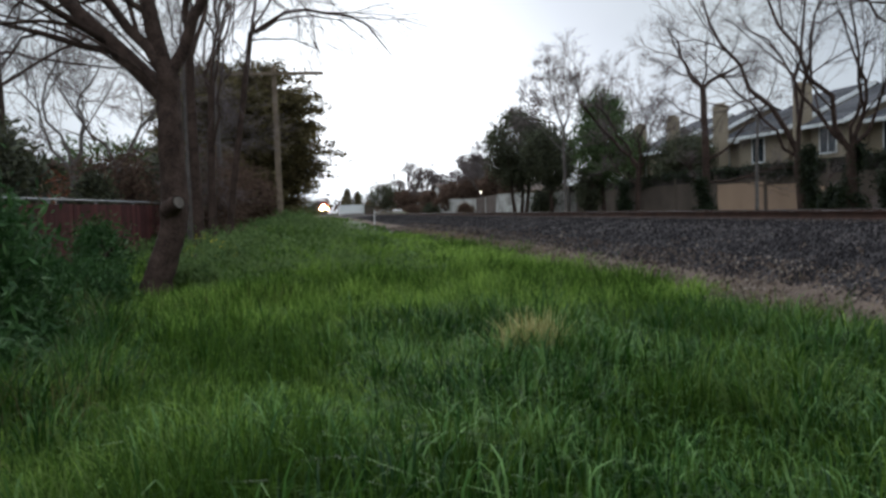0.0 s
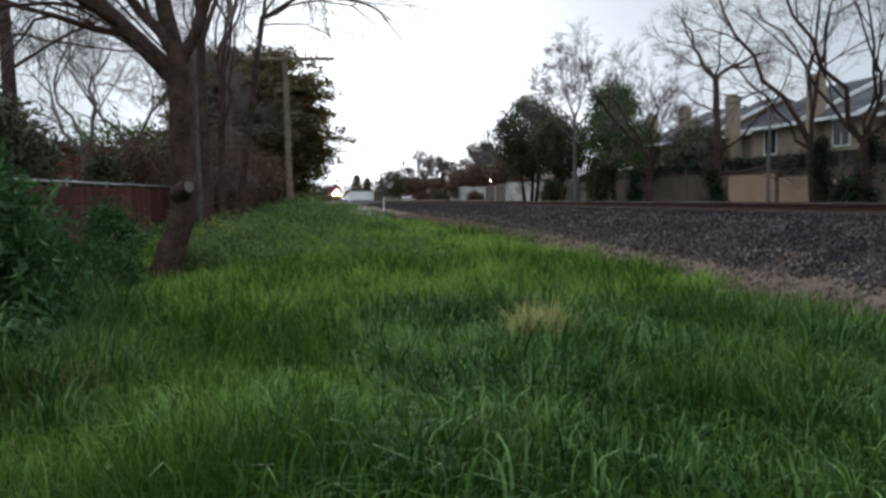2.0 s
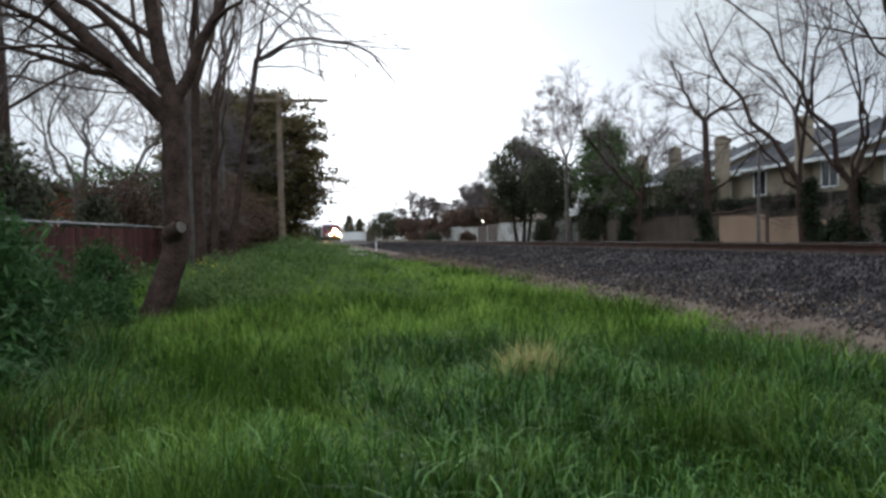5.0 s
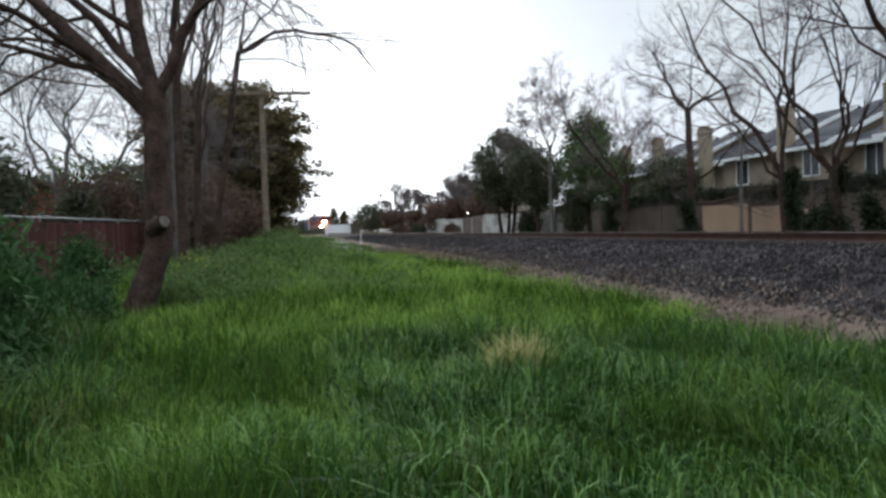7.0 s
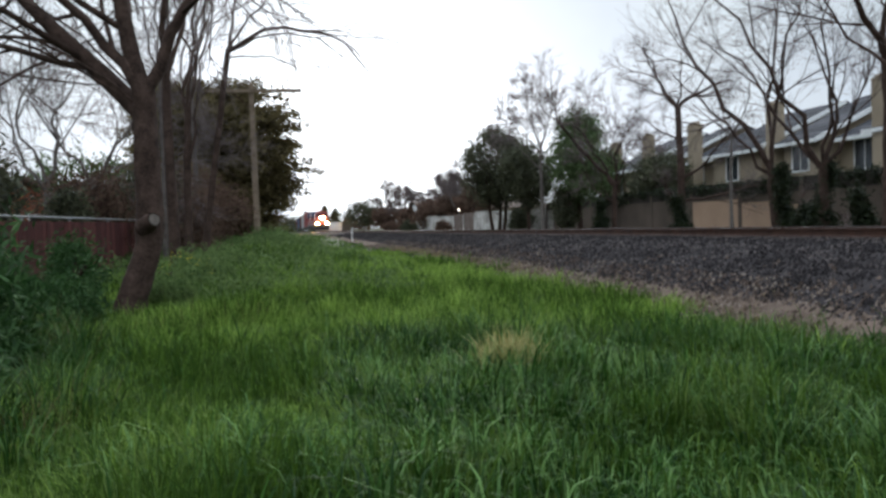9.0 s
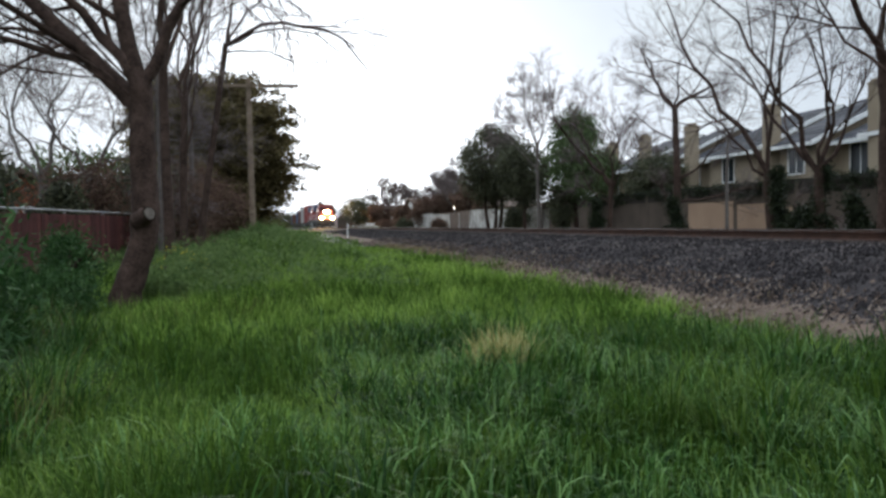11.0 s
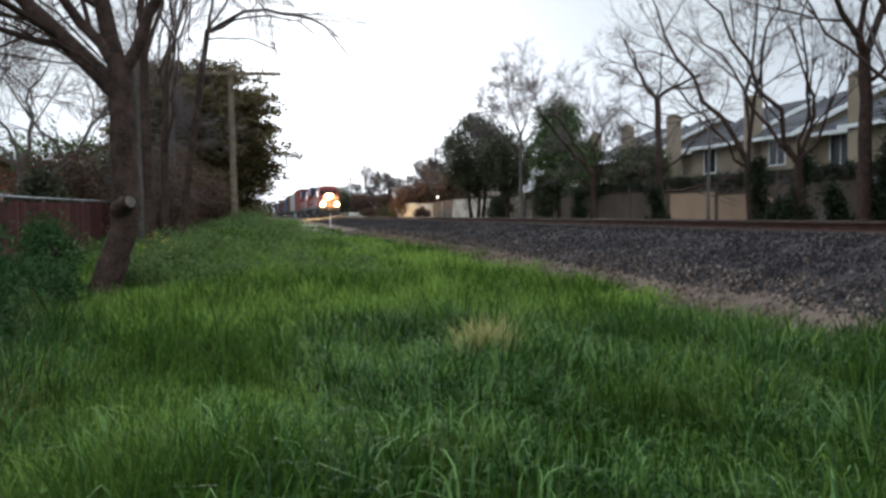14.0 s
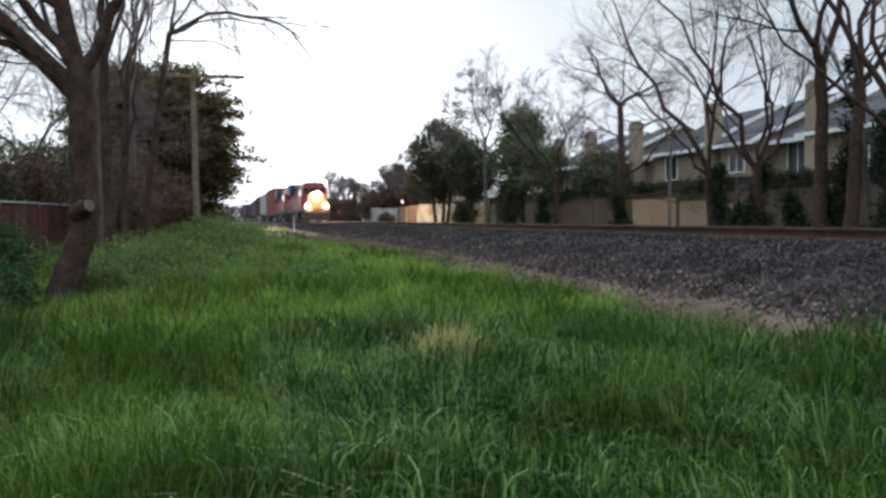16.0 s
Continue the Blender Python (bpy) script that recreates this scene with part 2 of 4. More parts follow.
class Tubes:
    """Gathers tapered tubes into one mesh."""

    def __init__(self):
        self.v, self.f, self.n = [], [], 0

    def add(self, pts, radii, sides=6):
        pts = np.array(pts, dtype=float)
        d = np.gradient(pts, axis=0)
        d /= np.linalg.norm(d, axis=1)[:, None] + 1e-9
        ref = np.array([0.31, 0.95, 0.1]) if abs(d[0, 2]) > 0.7 else np.array([0, 0, 1.0])
        a = np.cross(d, ref)
        a /= np.linalg.norm(a, axis=1)[:, None] + 1e-9
        b = np.cross(d, a)
        th = np.arange(sides) * 2 * np.pi / sides
        ring = pts[:, None] + np.array(radii)[:, None, None] * (np.cos(th)[None, :, None] * a[:, None] + np.sin(th)[None, :, None] * b[:, None])
        k = len(pts)
        self.v.append(ring.reshape(-1, 3))
        i = np.arange(k - 1)[:, None] * sides + np.arange(sides)[None]
        j = np.arange(k - 1)[:, None] * sides + (np.arange(sides)[None] + 1) % sides
        self.f.append(np.stack([i, j, j + sides, i + sides], -1).reshape(-1, 4) + self.n)
        self.n += k * sides

    def mesh(self, name, material):
        return quads(name, np.concatenate(self.v), np.concatenate(self.f), material, True)


def leaves(rng, centres, spread, per, size, flat=0.0, long=1.6):
    """Small leaf blades round each centre: V, F."""
    n = len(centres) * per
    c = np.repeat(np.asarray(centres), per, 0) + rng.normal(0, 1, (n, 3)) * np.repeat(np.atleast_1d(spread) * np.ones(len(centres)), per)[:, None] * np.array([1, 1, 1 - 0.5 * flat])
    a = rng.normal(0, 1, (n, 3)) * np.array([1, 1, 1 - flat])
    a /= np.linalg.norm(a, axis=1)[:, None]
    b = np.cross(a, rng.normal(0, 1, (n, 3)))
    b /= np.linalg.norm(b, axis=1)[:, None]
    w = size * rng.uniform(0.6, 1.3, (n, 1))
    V = np.stack([c - a * w * long, c + b * w * 0.6, c + a * w * long, c - b * w * 0.6], 1).reshape(-1, 3)
    return V, np.arange(4 * n).reshape(-1, 4)


def limb(rng, p, d, length, n, wander, lift):
    pts = [np.array(p, float)]
    d = np.array(d, float)
    for _ in range(n):
        d = d + rng.normal(0, wander, 3) + np.array([0, 0, lift])
        d /= np.linalg.norm(d)
        pts.append(pts[-1] + d * length / n)
    return pts


def branch_out(rng, tubes, pts, r, level, density, twig_tubes):
    """Side branches along a limb, and theirs in turn."""
    length = sum(np.linalg.norm(pts[i + 1] - pts[i]) for i in range(len(pts) - 1))
    count = max(2, int(density[0] * (1.0 if level > 1 else 1.4)))
    for k in range(count):
        u = rng.uniform(0.18, 0.97)
        x = u * (len(pts) - 1)
        i = min(int(x), len(pts) - 2)
        p = pts[i] + (pts[i + 1] - pts[i]) * (x - i)
        d = pts[i + 1] - pts[i]
        d = d / np.linalg.norm(d)
        q = np.cross(d, rng.normal(0, 1, 3))
        q /= np.linalg.norm(q) + 1e-9
        ang = rng.uniform(0.3, 0.85)
        nd = d * math.cos(ang) + q * math.sin(ang)
        ln = min(length * rng.uniform(0.45, 0.85) * (1.15 - 0.5 * u), 3.1)
        rr = max(r * 0.5 * (1.15 - 0.6 * u), density[2])
        n = 4 if level > 1 else 3 if level > 0 else 2
        sub = limb(rng, p, nd, ln, n, 0.17, density[1])
        (tubes if level > 1 else twig_tubes).add(sub, np.linspace(rr, max(rr * 0.35, density[2] * 0.6), n + 1), 5 if level > 1 else 3)
        if level > 0:
            branch_out(rng, tubes, sub, rr, level - 1, density, twig_tubes)


def bare_tree(seed, base, trunk, limbs, label, bark, group="", density=(5, 0.03, 0.009), levels=2, right=None, name="bare_tree", depth=0.6, bow=0.0, gnarl=0.2, rings=0):
    """trunk: (height, bottom radius, top radius, lean); limbs: (start share of the trunk's height, angle from upright
    in the plane across the view, length, share of the trunk's radius, curl)."""
    rng = np.random.default_rng(seed)
    ob = thing(name, Matrix.Translation(base), label, "tree", group)
    rt = np.array(right if right is not None else (CA, -SA * 0 + 0.0, 0), float)
    rt = rt / np.linalg.norm(rt)
    fw = np.array((-rt[1], rt[0], 0))
    h, r0, r1, lean = trunk
    n = 9
    tp = []
    for i in range(n + 1):
        u = i / n
        wob = 0.06 * h * 0.18 * math.sin(3.1 * u + seed) + rng.normal(0, r0 * 0.12)
        tp.append(rt * (lean * h * u + wob * u + bow * float(smooth(u / 0.42))) + fw * rng.normal(0, r0 * 0.12) * u + np.array([0, 0, h * u - 0.15]))
    rad = [r0 * (1.35 if i == 0 else 1.1 if i == 1 else 1.0) * (1 - i / n) + r1 * (i / n) for i in range(n + 1)]
    t = Tubes()
    if rings:
        # a closer-ringed trunk with ridges, knots and hollows in its bark
        u, k = np.linspace(0, n, rings), np.arange(n + 1)
        fine_p = np.stack([np.interp(u, k, np.array(tp)[:, a]) for a in range(3)], -1)
        for _ in range(3):
            fine_p[1:-1] = (fine_p[:-2] + 2 * fine_p[1:-1] + fine_p[2:]) / 4
        t.add(fine_p, np.interp(u, k, rad), 22)
        q = t.v[0].reshape(rings, 22, 3)
        th = np.arange(22) / 22 * 2 * np.pi
        ridge = 0.035 * np.sin(th * 7 + 0.7 * np.sin(u * 2.1)[:, None]) + 0.04 * np.sin(th * 3 + u[:, None] * 1.7) + 0.035 * rng.normal(0, 1, (rings, 22))
        knot = 0.16 * np.exp(-((u[:, None] - 3.6) / 0.35) ** 2) * (0.5 + 0.5 * np.cos(th - 1.0)) + 0.10 * np.exp(-((u[:, None] - 4.5) / 0.3) ** 2) * (0.5 + 0.5 * np.cos(th + 0.6))
        t.v[0] = (fine_p[:, None] + (q - fine_p[:, None]) * (1 + ridge + knot)[..., None]).reshape(-1, 3)
    else:
        t.add(tp, rad, 12)
    part("trunk", t.mesh("trunk", bark), bark, ob)
    twigs = Tubes()
    for share, ang, length, rs, curl in limbs:
        x = min(share, 0.999) * n
        i = int(x)
        p = tp[i] + (tp[i + 1] - tp[i]) * (x - i)
        a = radians(ang)
        d0 = rt * math.sin(a) + np.array([0, 0, math.cos(a)]) + fw * rng.uniform(-depth, depth) * 0.6
        m = 8
        pts, d = [p], d0 / np.linalg.norm(d0)
        rr = rs * (r0 * (1 - share) + r1 * share)
        for k in range(m):
            a += radians(curl) / m
            d = rt * math.sin(a) + np.array([0, 0, math.cos(a)]) + fw * (d0 @ fw) + rng.normal(0, gnarl, 3)
            d /= np.linalg.norm(d)
            pts.append(pts[-1] + d * length / m)
        lt = Tubes()
        lt.add(pts, np.linspace(rr, max(rr * 0.22, 0.015), m + 1), 8)
        branch_out(rng, lt, pts, rr * 0.8, levels, density, twigs)
        part("limb", lt.mesh("limb", bark), bark, ob)
    if twigs.n:
        tagged(part("twig_spray", twigs.mesh("twig_spray", TWIG), TWIG, ob), kind="stuff")
    return ob


def leafy_tree(seed, base, h, crown, label, leaf, bark, size=0.16, clumps=220, per=60, group="", low=0.3, name="evergreen_tree", ragged=0.35, stems=1, long=1.6, cone=0.0):
    """crown: half width; the crown reaches from low * h to h."""
    rng = np.random.default_rng(seed)
    ob = thing(name, Matrix.Translation(base), label, "tree", group)
    t = Tubes()
    for k in range(stems):
        off = rng.normal(0, crown * 0.22, 3) * (stems > 1)
        off[2] = 0
        pts = [np.array((0, 0, -0.1)) + off * (0.6 + u) + rng.normal(0, 0.04, 3) for u in np.linspace(0, 1, 6)]
        for i, p in enumerate(pts):
            p[2] = -0.1 + i / 5 * h * 0.75
        t.add(pts, np.linspace(0.03 * h / 2 + 0.06, 0.03, 6), 8)
    cz, rz = h * (low + 1) / 2, h * (1 - low) / 2
    cs = []
    lobes = rng.normal(0, 1, (9, 3))
    lobes /= np.linalg.norm(lobes, axis=1)[:, None]
    amp = rng.uniform(-ragged, ragged, 9)
    while len(cs) < clumps:
        v = rng.normal(0, 1, 3)
        v /= np.linalg.norm(v)
        k = 1 + sum(a * max(0, v @ q) ** 3 for a, q in zip(amp, lobes))
        rad = rng.uniform(0.25, 1.0) ** 0.45 * k
        cs.append((v[0] * crown * rad, v[1] * crown * rad, cz + v[2] * rz * min(rad, 1.05)))
    cs = np.array(cs)
    cs[:, :2] *= (1 - cone * np.clip((cs[:, 2] / h - low) / (1 - low), 0, 1))[:, None]
    for c in cs[::6]:
        a = np.array((0, 0, max(h * low * 0.7, c[2] * 0.6)))
        t.add([a, (a + c) / 2 + rng.normal(0, 0.1, 3), c], [0.05, 0.03, 0.012], 4)
    part("trunk", t.mesh("trunk", bark), bark, ob)
    V, F = leaves(rng, cs, crown * 0.11 + 0.08, int(per * 1.05), size * 0.68, 0.0, long)
    tagged(part("crown", quads("crown", V, F, leaf), leaf, ob), kind="stuff")
    return ob


# ---- ground and track ----
def build_ground():
    ss = np.concatenate([np.array([-400, -120, -60]), np.arange(-30, 70, 1.0), np.arange(70, 200, 10.0), np.array([200, 260, 350, 500, 900, 1600, 3000])])
    ll = np.concatenate([np.array([-2500, -900, -300, -120, -70]), np.arange(-40, 30, 0.8), np.array([40, 60, 100, 200, 500, 1200, 2500])])
    S, L = np.meshgrid(ss, ll, indexing="ij")
    Z = ground_sl(S, L)
    V = np.stack([-SA * S + CA * L, CA * S + SA * L, Z], -1).reshape(-1, 3)
    i = np.arange(len(ss) - 1)[:, None] * len(ll) + np.arange(len(ll) - 1)[None]
    F = np.stack([i, i + len(ll), i + len(ll) + 1, i + 1], -1).reshape(-1, 4)[:, ::-1]
    tagged(new("ground", quads("ground", V, F, SOIL, True)), "uneven dark soil under green spring grass", "ground", kind="structure")


RAIL_TOP, NEAR_RAIL, GAUGE = 1.34, 11.0, 1.435
MID = NEAR_RAIL + GAUGE / 2 + 0.035
TRACK = pose(0, 0, 0, 0, 0, TURN)


def build_track():
    # ballast bed with a shoulder that slopes down to the grass
    ss = np.concatenate([np.arange(-40, 80, 0.5), np.arange(80, 300, 10.0), np.array([300, 400, 600, 900])])
    prof = [(5.3, None), (6.2, 0.16), (7.2, 0.45), (8.4, 0.78), (9.5, 1.07), (9.9, 1.12), (11.7, 1.14), (13.5, 1.12), (14.4, 0.9), (16.0, 0.7)]
    V = []
    rng = np.random.default_rng(4)
    for s in ss:
        g = float(ground_sl(np.float64(s), np.float64(6.2)))
        for k, (l, z) in enumerate(prof):
            z = -0.15 if z is None else z
            if 0 < k < 5:
                z = g + (1.12 - g) * (z - 0.1) / 1.02 + rng.normal(0, 0.008)
            V.append(at(s, l + rng.normal(0, 0.015) * (0 < k < 5), z))
    n = len(prof)
    i = np.arange(len(ss) - 1)[:, None] * n + np.arange(n - 1)[None]
    F = np.stack([i, i + n, i + n + 1, i + 1], -1).reshape(-1, 4)[:, ::-1]
    bed = tagged(new("track_bed", quads("track_bed", V, F, BALLAST, True)), "dark grey crushed stone bed of a railway", "ballast", kind="structure")
    bed.data.materials.append(DIRT)
    mi = np.zeros((len(ss) - 1, n - 1), dtype=np.int32)
    mi[:, :2] = 1
    mi[:, -2:] = 1
    bed.data.polygons.foreach_set("material_index", mi.ravel())

    # loose stones on the shoulder
    def stones(name, count, l0, l1, s0, s1, size, material, label):
        s = s0 + (s1 - s0) * rng.random(count) ** 1.5
        l = rng.uniform(l0, l1, count)
        g = ground_sl(s, np.full(count, 6.2))
        xp = [6.2, 7.2, 8.4, 9.5, 9.9, 11.7, 13.5]
        zz = np.interp(l, xp, [0.16, 0.45, 0.78, 1.07, 1.12, 1.14, 1.12])
        z = np.where(l < 9.9, g + (1.12 - g) * (zz - 0.1) / 1.02, zz)
        c = np.stack([-SA * s + CA * l, CA * s + SA * l, z + size * 0.2], -1)
        oct_v = np.array([(1, 0, -0.4), (0, 1, -0.4), (-1, 0, -0.4), (0, -1, -0.4), (0, 0, 1)], float)
        V = c[:, None] + oct_v[None] * (size * rng.uniform(0.5, 1.2, (count, 5, 1))) + rng.normal(0, size * 0.3, (count, 5, 3))
        tri = np.array([(0, 1, 4), (1, 2, 4), (2, 3, 4), (3, 0, 4)])
        F = (np.arange(count)[:, None, None] * 5 + tri[None]).reshape(-1, 3)
        tagged(new(name, quads(name, V.reshape(-1, 3), F, material)), label, "stones", kind="stuff")

    stones("ballast_stones", 52000, 7.0, 11.0, 2, 100, 0.035, STONES, "dark grey crushed stones of the railway bed")
    stones("dusty_stones", 9000, 5.8, 7.9, 2, 55, 0.04, TOESTONES, "dusty tan stones and dirt at the bed's foot")
    stones("pale_debris", 350, 6.2, 8.6, 4, 45, 0.045, TOESTONES, "pale stones scattered low on the ballast")

    # rails: foot, web and head
    head = [(-0.07, 0), (0.07, 0), (0.07, 0.012), (0.012, 0.03), (0.012, 0.125), (0.037, 0.135), (0.037, 0.17), (-0.037, 0.17), (-0.037, 0.135), (-0.012, 0.125), (-0.012, 0.03), (-0.07, 0.012)]
    for l in (NEAR_RAIL, NEAR_RAIL + GAUGE + 0.07):
        r = thing("rail", TRACK @ Matrix.Translation((l, 0, RAIL_TOP - 0.172)), "rusty brown steel railway rail on wooden ties", "rail", "rails of the track")
        part("rail_body", extrude(head, -60, 900), RUST, r)
        part("running_surface", extrude([(-0.03, 0.1705), (0.03, 0.1705), (0.03, 0.173), (-0.03, 0.173)], -60, 900), RAILTOP, r, "worn shiny running surface")
    track = thing("railway_ties", TRACK @ Matrix.Translation((MID, 0, RAIL_TOP - 0.172)), "dark creosoted wooden ties under the rails", "railway ties")
    tie = boxes((-1.3, -0.115, -0.175, 1.3, 0.115, -0.002), bevel=0.012)
    me = bpy.data.meshes.new("tie")
    tie.to_mesh(me)
    tie.free()
    me.materials.append(TIE)
    for k in range(180):
        part("tie", me, TIE, track, m=Matrix.Translation((random.uniform(-0.04, 0.04), 4 + k * 0.53, random.uniform(-0.01, 0.0))) @ pose(0, 0, 0, 0, 0, random.uniform(-1, 1)))


# ---- grass ----
def blades(rng, x, y, h, w, bend, segs, turn_to=None, hook=2.4):
    n = len(x)
    z = ground_xy(x, y) - 0.02
    ph = rng.uniform(0, 2 * np.pi, n)
    if turn_to is not None:
        ph = turn_to + rng.normal(0, 1.0, n)
    ln = np.stack([np.cos(ph), np.sin(ph), np.zeros(n)], -1)
    sp = ph + np.pi / 2 + rng.normal(0, 0.5, n)
    sd = np.stack([np.cos(sp), np.sin(sp), np.zeros(n)], -1)
    base = np.stack([x, y, z], -1)
    V = np.zeros((n, segs + 1, 2, 3))
    for k in range(segs + 1):
        t = k / segs
        c = base + ln * (h * bend * t ** hook)[:, None]
        c[:, 2] += h * (t - 0.5 * np.minimum(bend, 1.2) * t ** (hook + 1.6))
        ww = (w * (1 - 0.92 * t ** 1.6) * 0.5)[:, None]
        V[:, k, 0], V[:, k, 1] = c - sd * ww, c + sd * ww
    i = np.arange(n)[:, None] * (segs + 1) * 2 + np.arange(segs)[None] * 2
    F = np.stack([i, i + 1, i + 3, i + 2], -1).reshape(-1, 4)
    return V.reshape(-1, 3), F


def field(rng, n, r0, r1, a0, a1):
    r = np.sqrt(rng.uniform(r0 * r0, r1 * r1, n))
    a = np.radians(rng.uniform(a0, a1, n))
    return np.sin(a) * r, np.cos(a) * r


def clumpy(x, y):
    """Soft mounds in the grass, about a metre and a half across."""
    return 0.5 + 0.5 * np.sin(x * 1.3 + 0.7 * np.sin(y * 0.9)) * np.sin(y * 1.1 + 0.8 * np.sin(x * 1.7 + 2))


def build_grass():
    rng = np.random.default_rng(11)

    def on_verge(x, y):
        s, l = CA * y - SA * x, CA * x + SA * y
        return l < np.minimum(6.5 + 0.3 * np.sin(s * 1.1) + 0.2 * np.sin(s * 2.9) + 0.2 * rng.normal(0, 1, len(x)), 7.0)

    def tufts(name, count, per, r0, r1, h, w, segs, material, label, bend=0.6, spread=0.09, keep=None, a0=-40, a1=44, hook=2.4):
        """Clumps whose blades lean out from their middle and a little with the breeze."""
        x, y = field(rng, count, r0, r1, a0, a1)
        ok = on_verge(x, y)
        if keep is not None:
            ok &= keep(x, y, CA * y - SA * x, CA * x + SA * y)
        x, y = x[ok], y[ok]
        k = clumpy(x, y)
        th = h * rng.uniform(0.6, 1.2, len(x)) * (0.38 + 1.0 * k)
        lean = rng.uniform(0, 2 * np.pi, len(x))
        m = len(x) * per
        off = rng.normal(0, spread, (m, 2))
        bx, by = np.repeat(x, per) + off[:, 0], np.repeat(y, per) + off[:, 1]
        out = np.arctan2(off[:, 1] + 0.05 * np.sin(np.repeat(lean, per)), off[:, 0] + 0.05 * np.cos(np.repeat(lean, per)))
        hh = np.repeat(th, per) * rng.uniform(0.5, 1.1, m)
        V, F = blades(rng, bx, by, hh, w * rng.uniform(0.6, 1.3, m), bend * rng.uniform(0.2, 1.5, m), segs, out, hook)
        tagged(new(name, quads(name, V, F, material, True)), label, "grass", kind="stuff")

    # lighter blades go left, darker ones right: uneven light put into blade colours
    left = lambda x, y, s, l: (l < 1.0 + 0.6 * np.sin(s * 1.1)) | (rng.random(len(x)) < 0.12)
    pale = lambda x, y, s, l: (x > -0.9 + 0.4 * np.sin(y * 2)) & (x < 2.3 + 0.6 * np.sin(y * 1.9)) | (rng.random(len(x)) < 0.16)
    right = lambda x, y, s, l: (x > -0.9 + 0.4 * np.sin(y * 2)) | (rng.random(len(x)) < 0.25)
    # band where pale blades paint a sheen on the grass
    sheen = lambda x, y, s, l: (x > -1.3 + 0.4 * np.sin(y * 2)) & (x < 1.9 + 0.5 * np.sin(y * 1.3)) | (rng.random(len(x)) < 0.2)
    open_bank = lambda x, y, s, l: (l > -5 + 0.05 * s) & (rng.random(len(x)) < np.where(l < 1.5 + np.sin(s * 0.5), 0.4, 0.9))
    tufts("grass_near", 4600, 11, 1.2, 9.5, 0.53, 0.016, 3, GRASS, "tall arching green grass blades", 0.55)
    tufts("broad_grass", 3000, 7, 2.2, 10.5, 0.5, 0.031, 5, BROAD, "broad drooping blue-green grass leaves, darkened for the dim side", 0.45, 0.08, right, hook=4.2)
    tufts("grass_middle", 7600, 8, 8.5, 19.0, 0.47, 0.02, 2, GRASS, "thick green grass on the verge", 0.6, 0.12)
    # kept off the nearest ground, whose dimness is left to the darker blades
    tufts("lit_short_grass", 3000, 11, 4.8, 9.0, 0.44, 0.015, 3, GRASS_LIT, "fresh yellow-green grass, lightened for the brighter open strip", 0.55, 0.13, left)
    # thinned towards the right, so that darker blades carry the shade there
    tufts("fresh_grass", 8800, 10, 7.0, 19.0, 0.42, 0.018, 2, GRASS_LIT, "fresh yellow-green grass between darker tufts", 0.6, 0.15, lambda x, y, s, l: (l < 3.0 + 1.5 * np.sin(s * 0.7)) | (rng.random(len(x)) < np.where(l < 4.5, 0.65, 0.4)))
    tufts("grass_far", 5000, 10, 17.0, 46.0, 0.27, 0.03, 2, GRASS, "green grass bank by the railway", 0.6, 0.2, lambda x, y, s, l: l > -16, -36, 16)
    tufts("grass_bank", 6400, 9, 16.0, 42.0, 0.28, 0.03, 2, GRASS_LIT, "fresh yellow-green grass on the bank", 0.6, 0.22, open_bank, -24, 20)
    tufts("grass_distant", 3000, 8, 40.0, 130.0, 0.28, 0.1, 2, GRASS, "far green grass along the railway", 0.5, 0.5, lambda x, y, s, l: (l > -12), -20, 4)
    tufts("grass_behind", 6500, 6, 0.5, 7.5, 0.45, 0.03, 2, GRASS, "green grass round the standing place", 0.6, 0.14, None, 44, 320)
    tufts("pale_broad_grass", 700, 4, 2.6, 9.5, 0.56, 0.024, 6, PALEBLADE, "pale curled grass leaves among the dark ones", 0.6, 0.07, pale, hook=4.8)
    tufts("sheen_grass", 1300, 6, 4.6, 9.0, 0.54, 0.015, 5, PALEBLADE, "long grass, pale grey-green with sheen put into its colour", 0.6, 0.09, sheen, -24, 30, hook=3.4)
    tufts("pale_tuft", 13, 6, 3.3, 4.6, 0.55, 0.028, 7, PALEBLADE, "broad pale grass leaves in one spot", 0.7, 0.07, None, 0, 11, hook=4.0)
    tufts("dead_grass", 1500, 6, 3.0, 16.0, 0.40, 0.012, 4, DEADGRASS, "withered brown grass between the green", 0.6, 0.14, lambda x, y, s, l: (clumpy(x * 0.6 + 3, y * 0.6) > 0.55) & (rng.random(len(x)) < np.where(l < 0, 0.9, 0.1)))

    def tussocks(name, count, per, r0, r1, h, w, material, label, a0, a1, spread):
        """Fountains of long grass that stand over the rest and droop outward."""
        x, y = field(rng, count, r0, r1, a0, a1)
        ok = on_verge(x, y)
        x, y = x[ok], y[ok]
        big = rng.uniform(0.7, 1.3, len(x))
        m = len(x) * per
        b = np.repeat(big, per)
        off = rng.normal(0, spread, (m, 2)) * b[:, None] * np.array([1.5, 1.0])
        reach = np.hypot(off[:, 0], off[:, 1]) / (spread * b)
        hh = h * b * rng.uniform(0.7, 1.1, m) * np.clip(1.15 - 0.22 * reach, 0.45, 1.1)
        bend = (0.25 + 0.3 * reach) * rng.uniform(0.6, 1.3, m)
        V, F = blades(rng, np.repeat(x, per) + off[:, 0], np.repeat(y, per) + off[:, 1], hh, w * rng.uniform(0.6, 1.3, m), bend, 4, np.arctan2(off[:, 1], off[:, 0]), 3.0)
        tagged(new(name, quads(name, V, F, material, True)), label, "grass", kind="stuff")

    tussocks("grass_tussocks", 90, 105, 5.5, 12.0, 0.62, 0.016, GRASS, "tall tussocks of drooping green grass", -34, 36, 0.19)
